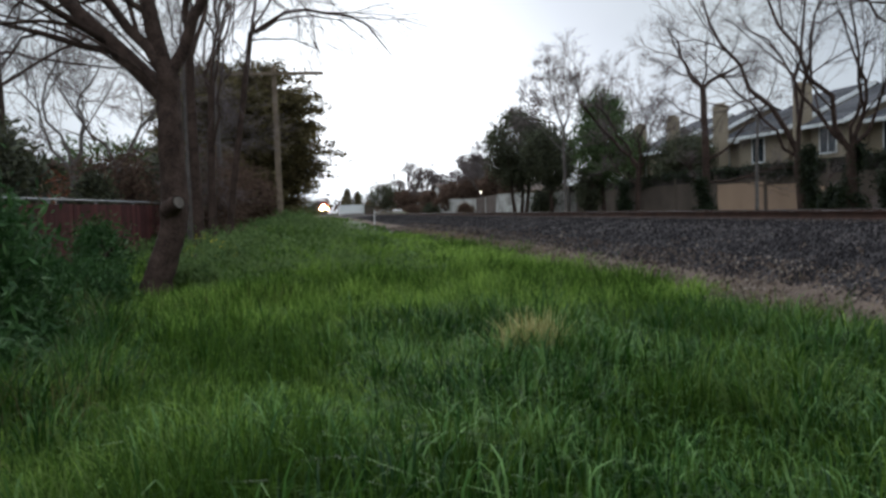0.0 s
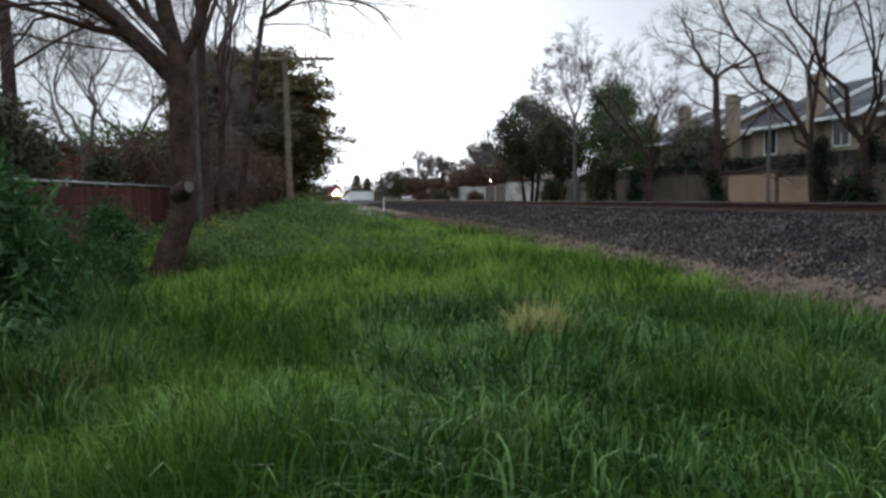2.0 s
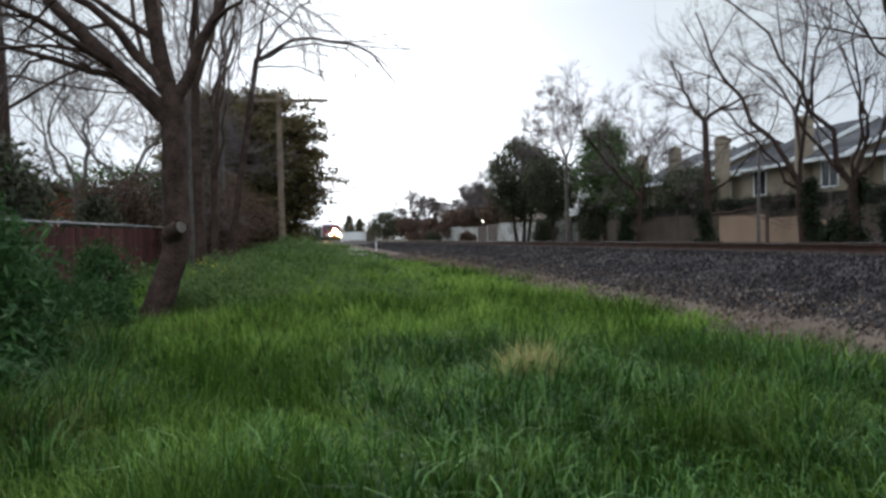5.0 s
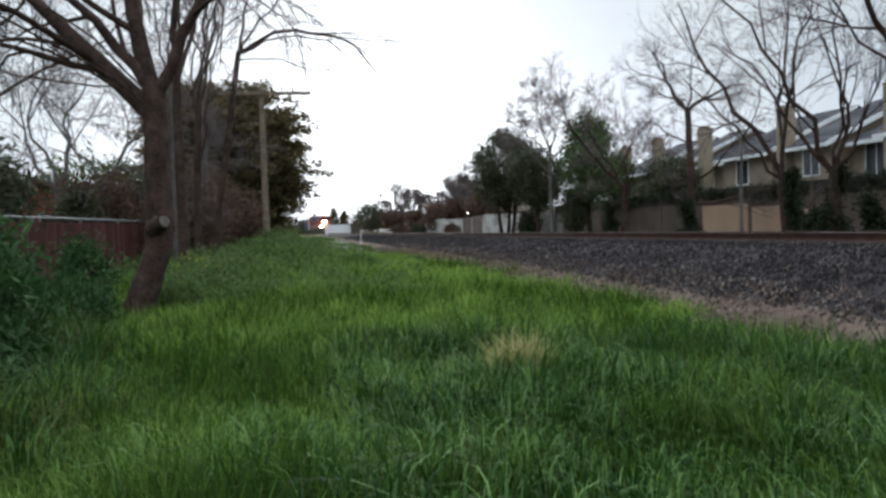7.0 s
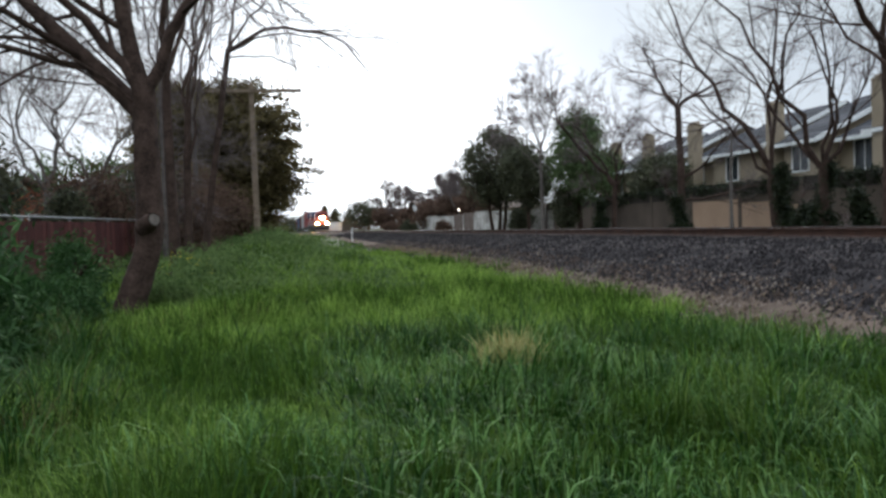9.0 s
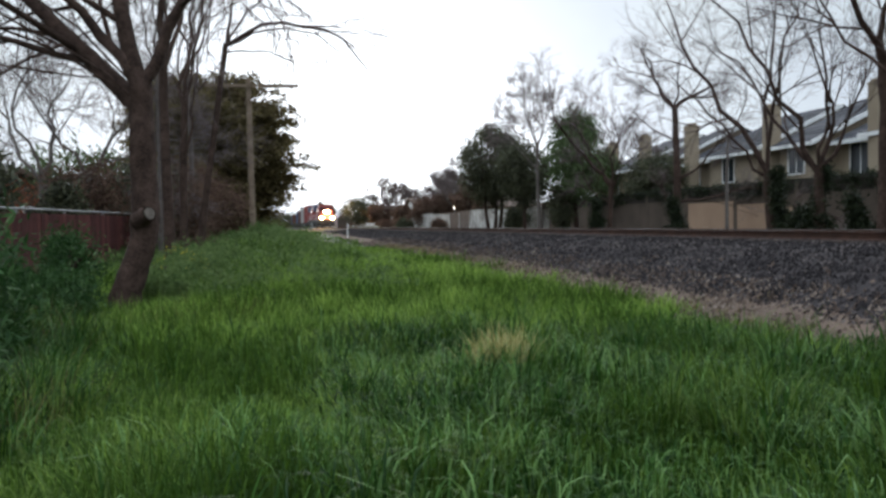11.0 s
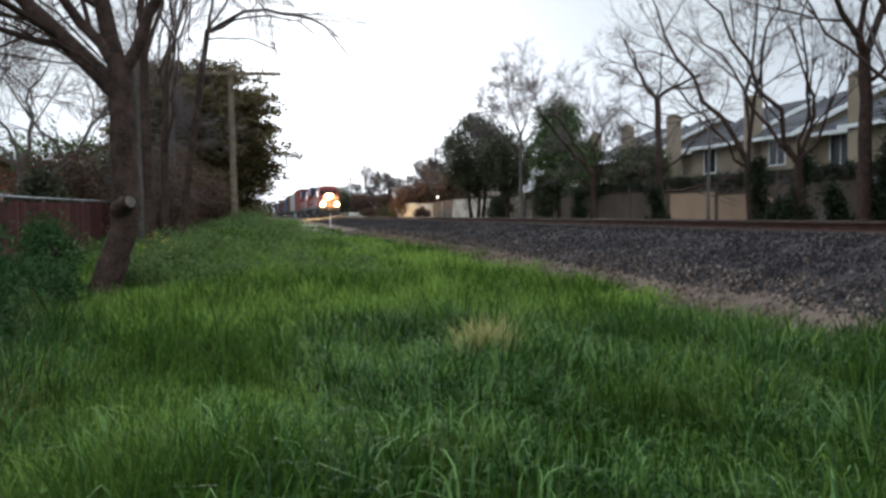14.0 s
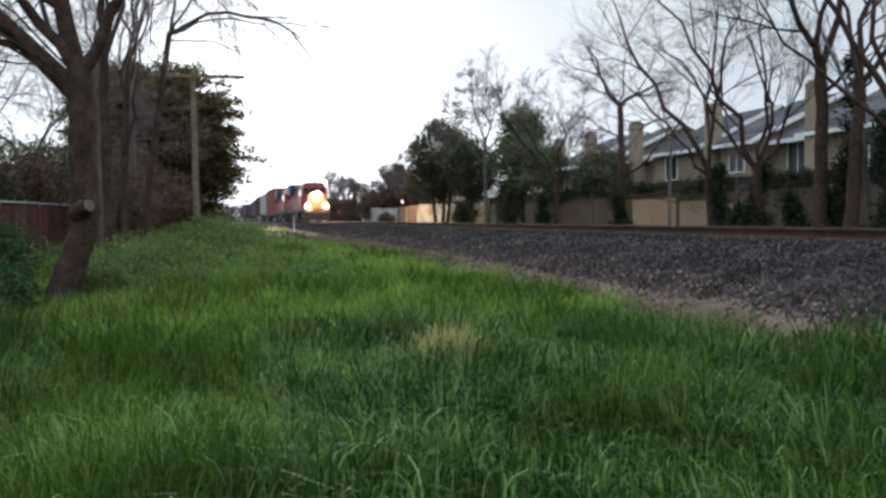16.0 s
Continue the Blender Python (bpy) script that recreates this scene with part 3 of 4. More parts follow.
    tussocks("blue_tussocks", 60, 70, 5.5, 10.5, 0.6, 0.024, BROAD, "tall tussocks of broad blue-green grass, darkened for the dim side", -6, 36, 0.17)
    tussocks("fresh_tussocks", 120, 110, 9.0, 24.0, 0.52, 0.022, GRASS_LIT, "tall tussocks of fresh green grass", -24, 32, 0.26)
    tussocks("bank_tussocks", 90, 90, 14.0, 28.0, 0.5, 0.03, GRASS, "tall dark tussocks on the grass bank", -18, 20, 0.32)
    tussocks("verge_tussocks", 70, 80, 6.0, 14.0, 0.8, 0.018, BROAD, "rank dark grass among the weeds by the fence", -35, -22, 0.16)
    tussocks("withered_stalks", 40, 22, 6.5, 14.0, 0.75, 0.009, DEADGRASS, "withered brown stalks among the weeds by the fence", -35, -22, 0.2)
    # leafy weeds along the crest of the bank
    n = 330
    s, l = rng.uniform(15, 40, n), rng.normal(-0.6, 1.9, n)
    l = np.where(l > 3.6, 1.0, l)
    wx, wy = -SA * s + CA * l, CA * s + SA * l
    top = rng.uniform(0.1, 0.55, n) * np.interp(s, [18, 28], [1.0, 0.5])
    m = 9
    c = np.stack([np.repeat(wx, m) + rng.normal(0, 0.28, n * m), np.repeat(wy, m) + rng.normal(0, 0.28, n * m), np.repeat(ground_xy(wx, wy), m) + np.repeat(top, m) * rng.uniform(0.2, 1.1, n * m)], -1)
    V, F = leaves(rng, c, 0.1, 11, 0.038, 0.3)
    tagged(new("bank_weeds", quads("bank_weeds", V, F, WEED)), "low leafy weeds along the crest of the bank", "weeds", kind="stuff")
    # dry tuft
    n = 430
    k = rng.random(n) < 0.45
    x, y = polar(5.9, 7.7)[0] + np.where(k, 0.13, -0.11) + rng.normal(0, 0.075, n), polar(5.9, 7.7)[1] + rng.normal(0, 0.1, n)
    V, F = blades(rng, x, y, rng.uniform(0.5, 0.84, n), np.full(n, 0.016), rng.uniform(0.1, 0.55, n), 4)
    tagged(new("dry_tuft", quads("dry_tuft", V, F, STRAW, True)), "tuft of dry yellow straw in green grass", "grass", kind="stuff")
    n = 2600
    s, l = rng.uniform(5, 45, n), 6.3 + np.abs(rng.normal(0, 0.35, n))
    V, F = blades(rng, -SA * s + CA * l, CA * s + SA * l, rng.uniform(0.08, 0.25, n), np.full(n, 0.014), rng.uniform(0.5, 1.6, n), 3)
    V[:, 2] += np.repeat(np.interp(l, [6.2, 7.6], [0.03, 0.4]), 8)
    tagged(new("dry_grass_edge", quads("dry_grass_edge", V, F, DEADGRASS, True)), "thin dry grass at the ballast's foot", "grass", kind="stuff")


# ---- beyond the track ----
WALL_L, WALL_TOP = 22.0, 3.27


def build_wall():
    far = TRACK
    w = thing("sound_wall", far @ Matrix.Translation((WALL_L, 0, 0.85)), "grey-brown stucco sound wall with dark cap behind the tracks", "wall", kind="structure")
    h = WALL_TOP - 0.85
    k = 0
    s = 7.95
    while s < 62:
        part("wall_panel", boxes((0, s, -0.1, 0.2, s + 4.4, h - 0.62), bevel=0.01), WALLSTUCCO, w)
        part("wall_post", boxes((-0.03, s + 4.4, -0.1, 0.23, s + 4.7, h - 0.08), bevel=0.01), WALLSTUCCO, w)
        part("cap_panel", boxes((-0.012, s, h - 0.62, 0.2, s + 4.4, h), bevel=0.01), WALLDARK, w, "darker upper course")
        s += 4.7
    for s0, s1, z1 in ((36.17, 40.5, 1.62), (33.4, 35.83, 1.45), (31.5, 32.3, 1.25)):
        part("paint_patch", boxes((-0.018, s0, 0.0, -0.002, s1, z1)), PATCHPAINT, w, "pale beige cover-up paint")


def window_part(house, s0, z0, width, height, x=0.0):
    w = part("window", boxes((x - 0.05, s0 - 0.08, z0 - 0.08, x + 0.03, s0, z0 + height + 0.08), (x - 0.05, s0 + width, z0 - 0.08, x + 0.03, s0 + width + 0.08, z0 + height + 0.08),
                             (x - 0.05, s0, z0 + height, x + 0.03, s0 + width, z0 + height + 0.08), (x - 0.07, s0, z0 - 0.08, x + 0.03, s0 + width, z0)), TRIM, house, "white window frame")
    part("pane", boxes((x - 0.02, s0, z0, x - 0.005, s0 + width * 0.48, z0 + height)), GLASSD, w)
    part("pane", boxes((x - 0.02, s0 + width * 0.52, z0, x - 0.005, s0 + width, z0 + height)), GLASSD, w)
    part("mullion", boxes((x - 0.04, s0 + width * 0.48, z0, x - 0.005, s0 + width * 0.52, z0 + height)), TRIM, w)


def roof_piece(house, s0, s1, x_eave, z_eave, x_ridge, z_ridge):
    t = 0.16
    part("roof", extrude([(x_eave, z_eave), (x_ridge, z_ridge), (2 * x_ridge - x_eave, z_eave), (2 * x_ridge - x_eave, z_eave + t), (x_ridge, z_ridge + t), (x_eave, z_eave + t)], s0, s1), SHINGLE, house)
    # courses of shingles
    n = 11
    sl = (z_ridge - z_eave) / (x_ridge - x_eave)
    run = (x_ridge - x_eave) / n
    for k in range(n):
        xa = x_eave + k * run
        za = z_eave + t + sl * (xa - x_eave)
        part("shingle_course", extrude([(xa - 0.01, za + 0.004), (xa + run, za + sl * run + 0.004), (xa + run, za + sl * run + 0.012), (xa - 0.01, za + 0.035)], s0, s1), SHINGLE, house)
    part("fascia", boxes((x_eave - 0.05, s0, z_eave - 0.0, x_eave - 0.004, s1, z_eave + t + 0.01)), TRIM, house, "white eave board")
    q = [(x_eave - 0.02, z_eave - 0.02), (x_ridge, z_ridge - 0.02), (x_ridge, z_ridge + t + 0.05), (x_eave - 0.02, z_eave + t + 0.05)]
    part("barge_board", extrude(q, s0 - 0.07, s0 - 0.004), TRIM, house, "white sloping roof edge")


def townhouse(s0, wing, length, windows, chimneys, label):
    hs = thing("townhouse", TRACK @ Matrix.Translation((26.0, 0, 0.9)), label, "house", "row of townhouses")
    e = 4.35
    part("wall", extrude([(0, -0.1), (10, -0.1), (10, e), (5, e + 2.3), (0, e)], s0, s0 + wing), STUCCO, hs)
    part("rear_wall", extrude([(1.1, -0.1), (9.4, -0.1), (9.4, e), (5, e + 1.9), (1.1, e)], s0 + wing + 0.01, s0 + length - 0.01), STUCCO, hs)
    roof_piece(hs, s0 - 0.3, s0 + wing + 0.3, -0.5, e - 0.16, 5, e + 2.4)
    roof_piece(hs, s0 + wing + 0.31, s0 + length - 0.31, 0.5, e - 0.2, 5, e + 1.85)
    for s, z, w, h, x in windows:
        window_part(hs, s, z - 0.9, w, h, x)
    for s in chimneys:
        c = part("chimney", boxes((-0.45, s - 0.36, -0.1, 0.2, s + 0.36, 6.4), bevel=0.02), STUCCO, hs)
        part("chimney_cap", boxes((-0.48, s - 0.39, 6.4, 0.23, s + 0.39, 6.5), (-0.38, s - 0.26, 6.5, 0.1, s + 0.26, 6.64), bevel=0.02), STUCCO, c)


def build_houses():
    lab = "two-storey beige stucco townhouse with grey shingle roof"
    townhouse(15.7, 5.2, 9.9, [(18.0, 3.6, 1.2, 1.3, 0)], [23.4], lab)
    townhouse(25.6, 6.1, 9.9, [(27.5, 3.55, 1.25, 1.42, 0), (33.1, 3.55, 1.35, 1.5, 1.1)], [31.1], lab)
    townhouse(35.5, 2.9, 4.9, [(36.4, 3.85, 1.2, 1.2, 0)], [38.9], lab)
    townhouse(40.4, 4.9, 9.9, [(42.65, 3.75, 1.15, 1.3, 0), (48.4, 3.7, 1.1, 1.3, 1.1)], [47.2], lab)
    townhouse(50.3, 2.4, 5.0, [(51.2, 3.7, 1.0, 1.3, 0)], [53.6], lab)
    townhouse(55.3, 5.0, 9.9, [(58.4, 3.7, 0.9, 1.3, 0)], [59.0], lab)



def simple_house(m, w, d, h, rise, wall, roof, label, windows=()):
    hs = thing("house", m, label, "house")
    part("wall", extrude([(-w / 2, -0.3), (w / 2, -0.3), (w / 2, h), (0, h + rise), (-w / 2, h)], 0, d), wall, hs)
    for sg in (-1, 1):
        part("roof", extrude([(sg * (w / 2 + 0.4), h - 0.1), (0, h + rise + 0.14), (0, h + rise + 0.32), (sg * (w / 2 + 0.4), h + 0.08)], -0.4, d + 0.4), roof, hs)
    for x, z, a, b in windows:
        f = part("window", boxes((x - a / 2 - 0.07, -0.06, z - 0.07, x + a / 2 + 0.07, -0.004, z + b + 0.07)), TRIM, hs)
        part("pane", boxes((x - a / 2, -0.08, z, x + a / 2, -0.062, z + b)), GLASSD, f)
    return hs


def build_far():
    # pale wall and low buildings in the distance
    w = thing("pale_wall", TRACK @ Matrix.Translation((22.0, 0, 0.85)), "pale stained masonry wall far along the tracks", "wall", kind="structure")
    s = 62.6
    while s < 150:
        part("wall_panel", boxes((0, s, -0.1, 0.2, s + 4.9, 2.1 + 0.12 * math.sin(s)), bevel=0.01), STAINWALL if 86 < s < 97 else PALEWALL, w)
        part("wall_post", boxes((-0.06, s + 4.9, -0.1, 0.26, s + 5.2, 2.0)), PALEWALL, w)
        s += 5.2
    simple_house(TRACK @ pose(33, 62, 0.9, 0, 0, 0), 8, 12, 4.2, 1.8, WHITEWALL, BROWNROOF, "white two-storey house behind dark trees", [(-2, 2.6, 1, 1.2), (1.5, 2.6, 1, 1.2)])
    simple_house(TRACK @ pose(30, 126, 0.9, 0, 0, 90), 12, 8, 3.2, 1.2, WHITEWALL, BROWNROOF, "white low house behind the pale wall", [(-3, 1.2, 1.4, 1.1), (3, 1.2, 1.4, 1.1)])
    for s, l, rise in ((118, 38, 1.4), (145, 38, 1.6), (175, 36, 1.5)):
        simple_house(TRACK @ pose(l, s, 0.9, 0, 0, 90), 14, 9, 3.0, rise, STUCCO, BROWNROOF, "brown low house behind the pale wall", [(-3, 1.2, 1.4, 1.1), (3, 1.2, 1.4, 1.1)])
    p = polar(-5.95, 190, 0.9)
    b = thing("white_shed", Matrix.Translation(p) @ pose(0, 0, 0, 0, 0, 5), "low white building at the far end of the tracks", "building")
    part("wall", boxes((-3.0, 0, -0.2, 3.0, 7, 2.3), bevel=0.03), WHITEWALL, b)
    part("roof", boxes((-3.1, -0.1, 2.3, 3.1, 7.1, 2.38), bevel=0.02), WHITEWALL, b)
    b = thing("brown_shed", Matrix.Translation(polar(-4.75, 186, 0.9)) @ pose(0, 0, 0, 0, 0, 5), "low brown shed at the far end of the tracks", "shed")
    part("wall", boxes((-1.2, 0, -0.2, 1.2, 5, 2.2), bevel=0.03), WALLSTUCCO, b)
    part("roof", boxes((-1.35, -0.15, 2.2, 1.35, 5.15, 2.35), bevel=0.02), BROWNROOF, b)
    lamp = thing("porch_lamp", Matrix.Translation(polar(2.9, 104, 3.6)), "small bright lamp on a post by a far house", "lamp")
    bm = bmesh.new()
    bmesh.ops.create_icosphere(bm, subdivisions=2, radius=0.1)
    part("bulb", bm, PORCH, lamp)
    part("post", cyl(bmesh.new(), 0.04, 0.035, 2.6, Matrix.Translation((0, 0, -2.75))), GALV, lamp)
    mk = thing("marker_post", Matrix.Translation(polar(-4.45, 60, 0.9)), "white marker post beside the ballast", "post")
    part("post", boxes((-0.03, -0.02, -0.2, 0.03, 0.02, 0.85), bevel=0.01), WHITEWALL, mk)
    part("reflector", boxes((-0.028, -0.03, 0.68, 0.028, -0.022, 0.8)), GALV, mk)


def build_right_trees():
    def tp(az, l, z=0.88):
        d = l / math.sin(radians(az + 10))
        return polar(az, d, z)
    R9 = (math.cos(radians(22)), -math.sin(radians(22)), 0)
    g = "bare trees along the sound wall"
    lab = "leafless dark-barked tree in front of the sound wall"
    D = (4, 0.03, 0.0043)
    # slender pale tree behind the evergreens
    bare_tree(3, tp(8.7, 18), (6.2, 0.16, 0.09, -0.01), [(0.72, -56, 3.4, 0.5, 24), (0.85, 48, 2.8, 0.5, -20), (0.98, -28, 3.6, 0.75, 6), (0.99, 24, 3.2, 0.65, -8), (0.9, -44, 3.6, 0.5, 15), (0.95, 0, 3.6, 0.5, 0), (0.97, -12, 3.4, 0.45, 5)], "pale slender leafless tree above evergreens", BARK_GREY, g, (4, 0.02, 0.0105), 3, R9)
    bare_tree(5, tp(13.4, 18.5), (3.0, 0.15, 0.12, 0.02), [(0.97, -40, 5.6, 0.85, 10), (0.98, 8, 4.0, 0.55, 25), (0.8, 35, 3.0, 0.45, -35), (0.9, -12, 4.6, 0.55, -34), (0.6, -55, 3.0, 0.4, 40), (0.7, 20, 3.6, 0.4, 10)], lab, BARK, g, (4, 0.0, 0.009), 3, R9)
    bare_tree(8, tp(17.8, 18.5), (6.0, 0.2, 0.13, 0.0), [(0.99, -48, 3.6, 0.75, 30), (0.99, 46, 2.9, 0.75, 34), (0.97, -30, 2.6, 0.4, -40), (0.99, 14, 2.4, 0.4, -14), (0.42, 60, 3.4, 0.45, -25), (0.28, 72, 3.8, 0.4, 12), (0.75, -62, 2.6, 0.3, 25), (0.18, -36, 1.8, 0.7, 10)], "forked leafless tree with ivy at its foot by the wall", BARK, g, D, 3, R9)
    bare_tree(12, tp(23.7, 18), (2.6, 0.21, 0.17, -0.08), [(0.95, -22, 8.0, 0.62, -10), (0.97, 10, 6.5, 0.5, -4), (0.98, -3, 7.2, 0.45, 2), (0.9, -34, 5.2, 0.36, 4), (0.3, 60, 2.0, 0.6, 30)], "many-limbed leafless tree with ivy on its trunk", BARK, g, D, 3, R9)
    bare_tree(15, tp(26.4, 17.8), (2.4, 0.2, 0.16, 0.0), [(0.95, -16, 8.0, 0.6, -22), (0.95, 24, 4.8, 0.5, -52), (0.9, 34, 3.8, 0.45, -24), (0.97, -24, 6.5, 0.45, -14), (0.96, 8, 6.5, 0.4, -8)], "many-limbed leafless tree with ivy on its trunk", BARK, g, D, 3, R9)
    bare_tree(19, tp(30.0, 17.4), (5.2, 0.21, 0.17, 0.0), [(0.97, -26, 6.5, 0.6, 6), (0.99, 10, 6.5, 0.7, -4), (0.99, -6, 6.5, 0.55, 4), (0.85, 38, 4.0, 0.4, -14)], "tall straight leafless tree in front of the wall", BARK, g, D, 3, R9)
    bare_tree(21, tp(31.7, 17.2), (4.6, 0.2, 0.15, 0.06), [(0.97, 34, 5.0, 0.6, 10), (0.97, 6, 7.0, 0.65, -4), (0.95, -16, 6.5, 0.5, -10)], "tall leafless tree thickly covered with ivy", BARK, g, D, 3, R9)
    bare_tree(23, tp(34.2, 17.0), (3.6, 0.22, 0.16, 0.0), [(0.97, -28, 8, 0.6, -10), (0.98, 10, 8, 0.6, 6), (0.8, -50, 6.0, 0.4, 20), (0.95, -10, 8.5, 0.5, -14)], lab, BARK, g, D, 3, R9)
    bare_tree(29, tp(20.9, 19.5), (4.4, 0.085, 0.05, 0.01), [(0.95, -20, 2.5, 0.8, 10), (0.97, 25, 2.6, 0.8, -10)], "thin leafless sapling in front of the wall", BARK_GREY, g, D, 1, R9)
    bare_tree(31, tp(33.0, 18.0), (4.4, 0.1, 0.07, -0.12), [(0.9, -20, 4, 0.8, 10), (0.97, 25, 4, 0.8, -10)], "thin leafless sapling in front of the wall", BARK_GREY, g, D, 1, R9)
    for i, (az, h, wd) in enumerate(((17.6, 1.7, 0.36), (24.1, 2.5, 0.28), (25.4, 1.0, 0.5), (26.5, 2.4, 0.3), (31.6, 5.4, 0.3), (30.4, 1.4, 0.3), (28.4, 1.4, 0.22), (33.7, 3.5, 0.5), (12.6, 2.0, 0.35))):
        rng = np.random.default_rng(70 + i)
        ob = thing("ivy", Matrix.Translation(tp(az, 17.9)), "dark green ivy climbing a tree trunk", "ivy", "ivy on the trunks")
        u = rng.uniform(0, 1, 110) ** 1.7
        th = rng.uniform(0, 6.28, 110)
        bulge = 0.75 + 0.45 * np.sin(u * 9 + i * 2.1)
        rr = wd * (1.25 - 1.0 * u) * bulge * rng.uniform(0.2, 1.15, 110)
        V, F = leaves(rng, np.stack([np.cos(th) * rr + 0.12 * np.sin(u * 5 + i), np.sin(th) * rr, u * h], -1), 0.13, 40, 0.045)
        tagged(part("foliage", quads("foliage", V, F, IVY), IVY, ob), kind="stuff")
    # ivy hanging over the sound wall's top
    rng = np.random.default_rng(88)
    s = rng.uniform(22, 54, 800)
    run = 0.5 + 0.5 * np.sin(s * 1.3) * np.sin(s * 0.53 + 1)
    s = s[rng.random(800) < 0.15 + run]
    drop = rng.random(len(s)) ** 1.6 * (0.25 + 0.7 * (0.5 + 0.5 * np.sin(s * 1.3) * np.sin(s * 0.53 + 1)))
    l = WALL_L - 0.06 - 0.1 * rng.random(len(s))
    c = np.stack([-SA * s + CA * l, CA * s + SA * l, WALL_TOP + 0.03 - drop], -1)
    V, F = leaves(rng, c, 0.075, 16, 0.04)
    tagged(new("ivy_curtain", quads("ivy_curtain", V, F, IVY)), "dark ivy hanging over the top of the sound wall", "ivy", kind="stuff")
    # evergreens before and over the wall
    leafy_tree(40, tp(5.5, 19), 8.7, 2.55, "dense dark evergreen tree beside the wall", DARKLEAF, BARK, 0.13, 330, 60, "evergreens by the wall", 0.26, stems=3)
    leafy_tree(41, tp(7.7, 20), 6.8, 2.0, "dark evergreen shrub tree beside the wall", DARKLEAF, BARK, 0.12, 230, 60, "evergreens by the wall", 0.3)
    leafy_tree(42, tp(11.15, 20), 7.9, 1.85, "upright green leafy tree beside the wall", GREENLEAF, BARK, 0.11, 230, 60, "evergreens by the wall", 0.27)
    leafy_tree(43, tp(12.9, 25), 6.2, 1.6, "small green tree behind the wall", GREENLEAF, BARK, 0.11, 120, 50, "evergreens by the wall", 0.4)
    leafy_tree(44, tp(16.3, 23.6), 4.6, 1.8, "dark bush growing over the wall", DARKLEAF, BARK, 0.11, 150, 60, "evergreens by the wall", 0.35, "bush")
    leafy_tree(45, tp(10.2, 19), 3.4, 0.8, "dark bush at the wall's foot", DARKLEAF, BARK, 0.1, 90, 60, "evergreens by the wall", 0.05, "bush")
    for k, (s, h, wd, lf) in enumerate(((66, 2.0, 1.0, DARKLEAF), (97, 1.3, 0.9, BROWNLEAF), (121, 1.6, 1.2, DARKLEAF), (138, 1.6, 1.6, BROWNLEAF))):
        leafy_tree(90 + k, at(s, 20.3, 0.85), h, wd, "dark thicket in front of the pale wall", lf, BARK, 0.1, 90, 50, "thickets by the pale wall", 0.02, "thicket")
    # distant trees
    far = "distant trees"
    for k, (az, d, h, wd, lf) in enumerate(((-1.9, 150, 4.2, 2.6, BROWNLEAF), (-3.6, 165, 6.7, 4.2, DARKLEAF), (-0.3, 130, 3.7, 2.4, BROWNLEAF),
                                           (1.2, 120, 4.0, 2.4, BROWNLEAF), (2.6, 118, 5.2, 2.4, BROWNLEAF), (-8.5, 330, 6, 7, DARKLEAF), (-4.0, 300, 5, 6, BROWNLEAF), (3.9, 105, 5.2, 2.0, BROWNLEAF))):
        leafy_tree(50 + k, polar(az, d, 0.9), h, wd, "distant dark tree beyond the tracks", lf, BARK, 0.2, 120, 45, far, 0.12)
    for k, (az, h, wd) in enumerate(((-6.25, 8.4, 2.6), (-5.55, 7.6, 2.3))):
        leafy_tree(66 + k, polar(az, 260, 0.9), h, wd, "distant pointed conifer beyond the tracks", NEEDLE, BARK, 0.2, 110, 40, far, 0.08, "conifer_tree", 0.15, cone=0.9)
    for k, (az, d, h) in enumerate(((-1.9, 165, 8.2), (-0.9, 140, 6.6), (0.4, 150, 6.2), (1.9, 125, 7.2), (3.1, 115, 7.8), (2.6, 135, 7.4))):
        bare_tree(60 + k, polar(az, d, 0.9), (h * 0.4, 0.3, 0.2, 0), [(0.8, -40, h * 0.5, 0.7, 15), (0.95, 35, h * 0.5, 0.7, -15), (0.98, -10, h * 0.6, 0.8, 5), (0.98, 12, h * 0.58, 0.8, 0)], "distant leafless grey tree beyond the tracks", BARK_GREY, far, (5, 0.03, 0.015), 3, (1, 0, 0))
    # far belt of woods closing the view
    rng = np.random.default_rng(9)
    cs = []
    for az in np.arange(-180, 180, 0.7):
        d = rng.uniform(420, 520)
        hh = rng.uniform(3, 9)
        for _ in range(7):
            q = polar(az + rng.normal(0, 0.5), d, 0)
            cs.append((q.x, q.y, rng.uniform(0.5, hh)))
    V, F = leaves(rng, np.array(cs), 2.0, 7, 1.0)
    tagged(new("far_woods", quads("far_woods", V, F, BROWNLEAF)), "low distant belt of dark trees", "woods", kind="stuff")


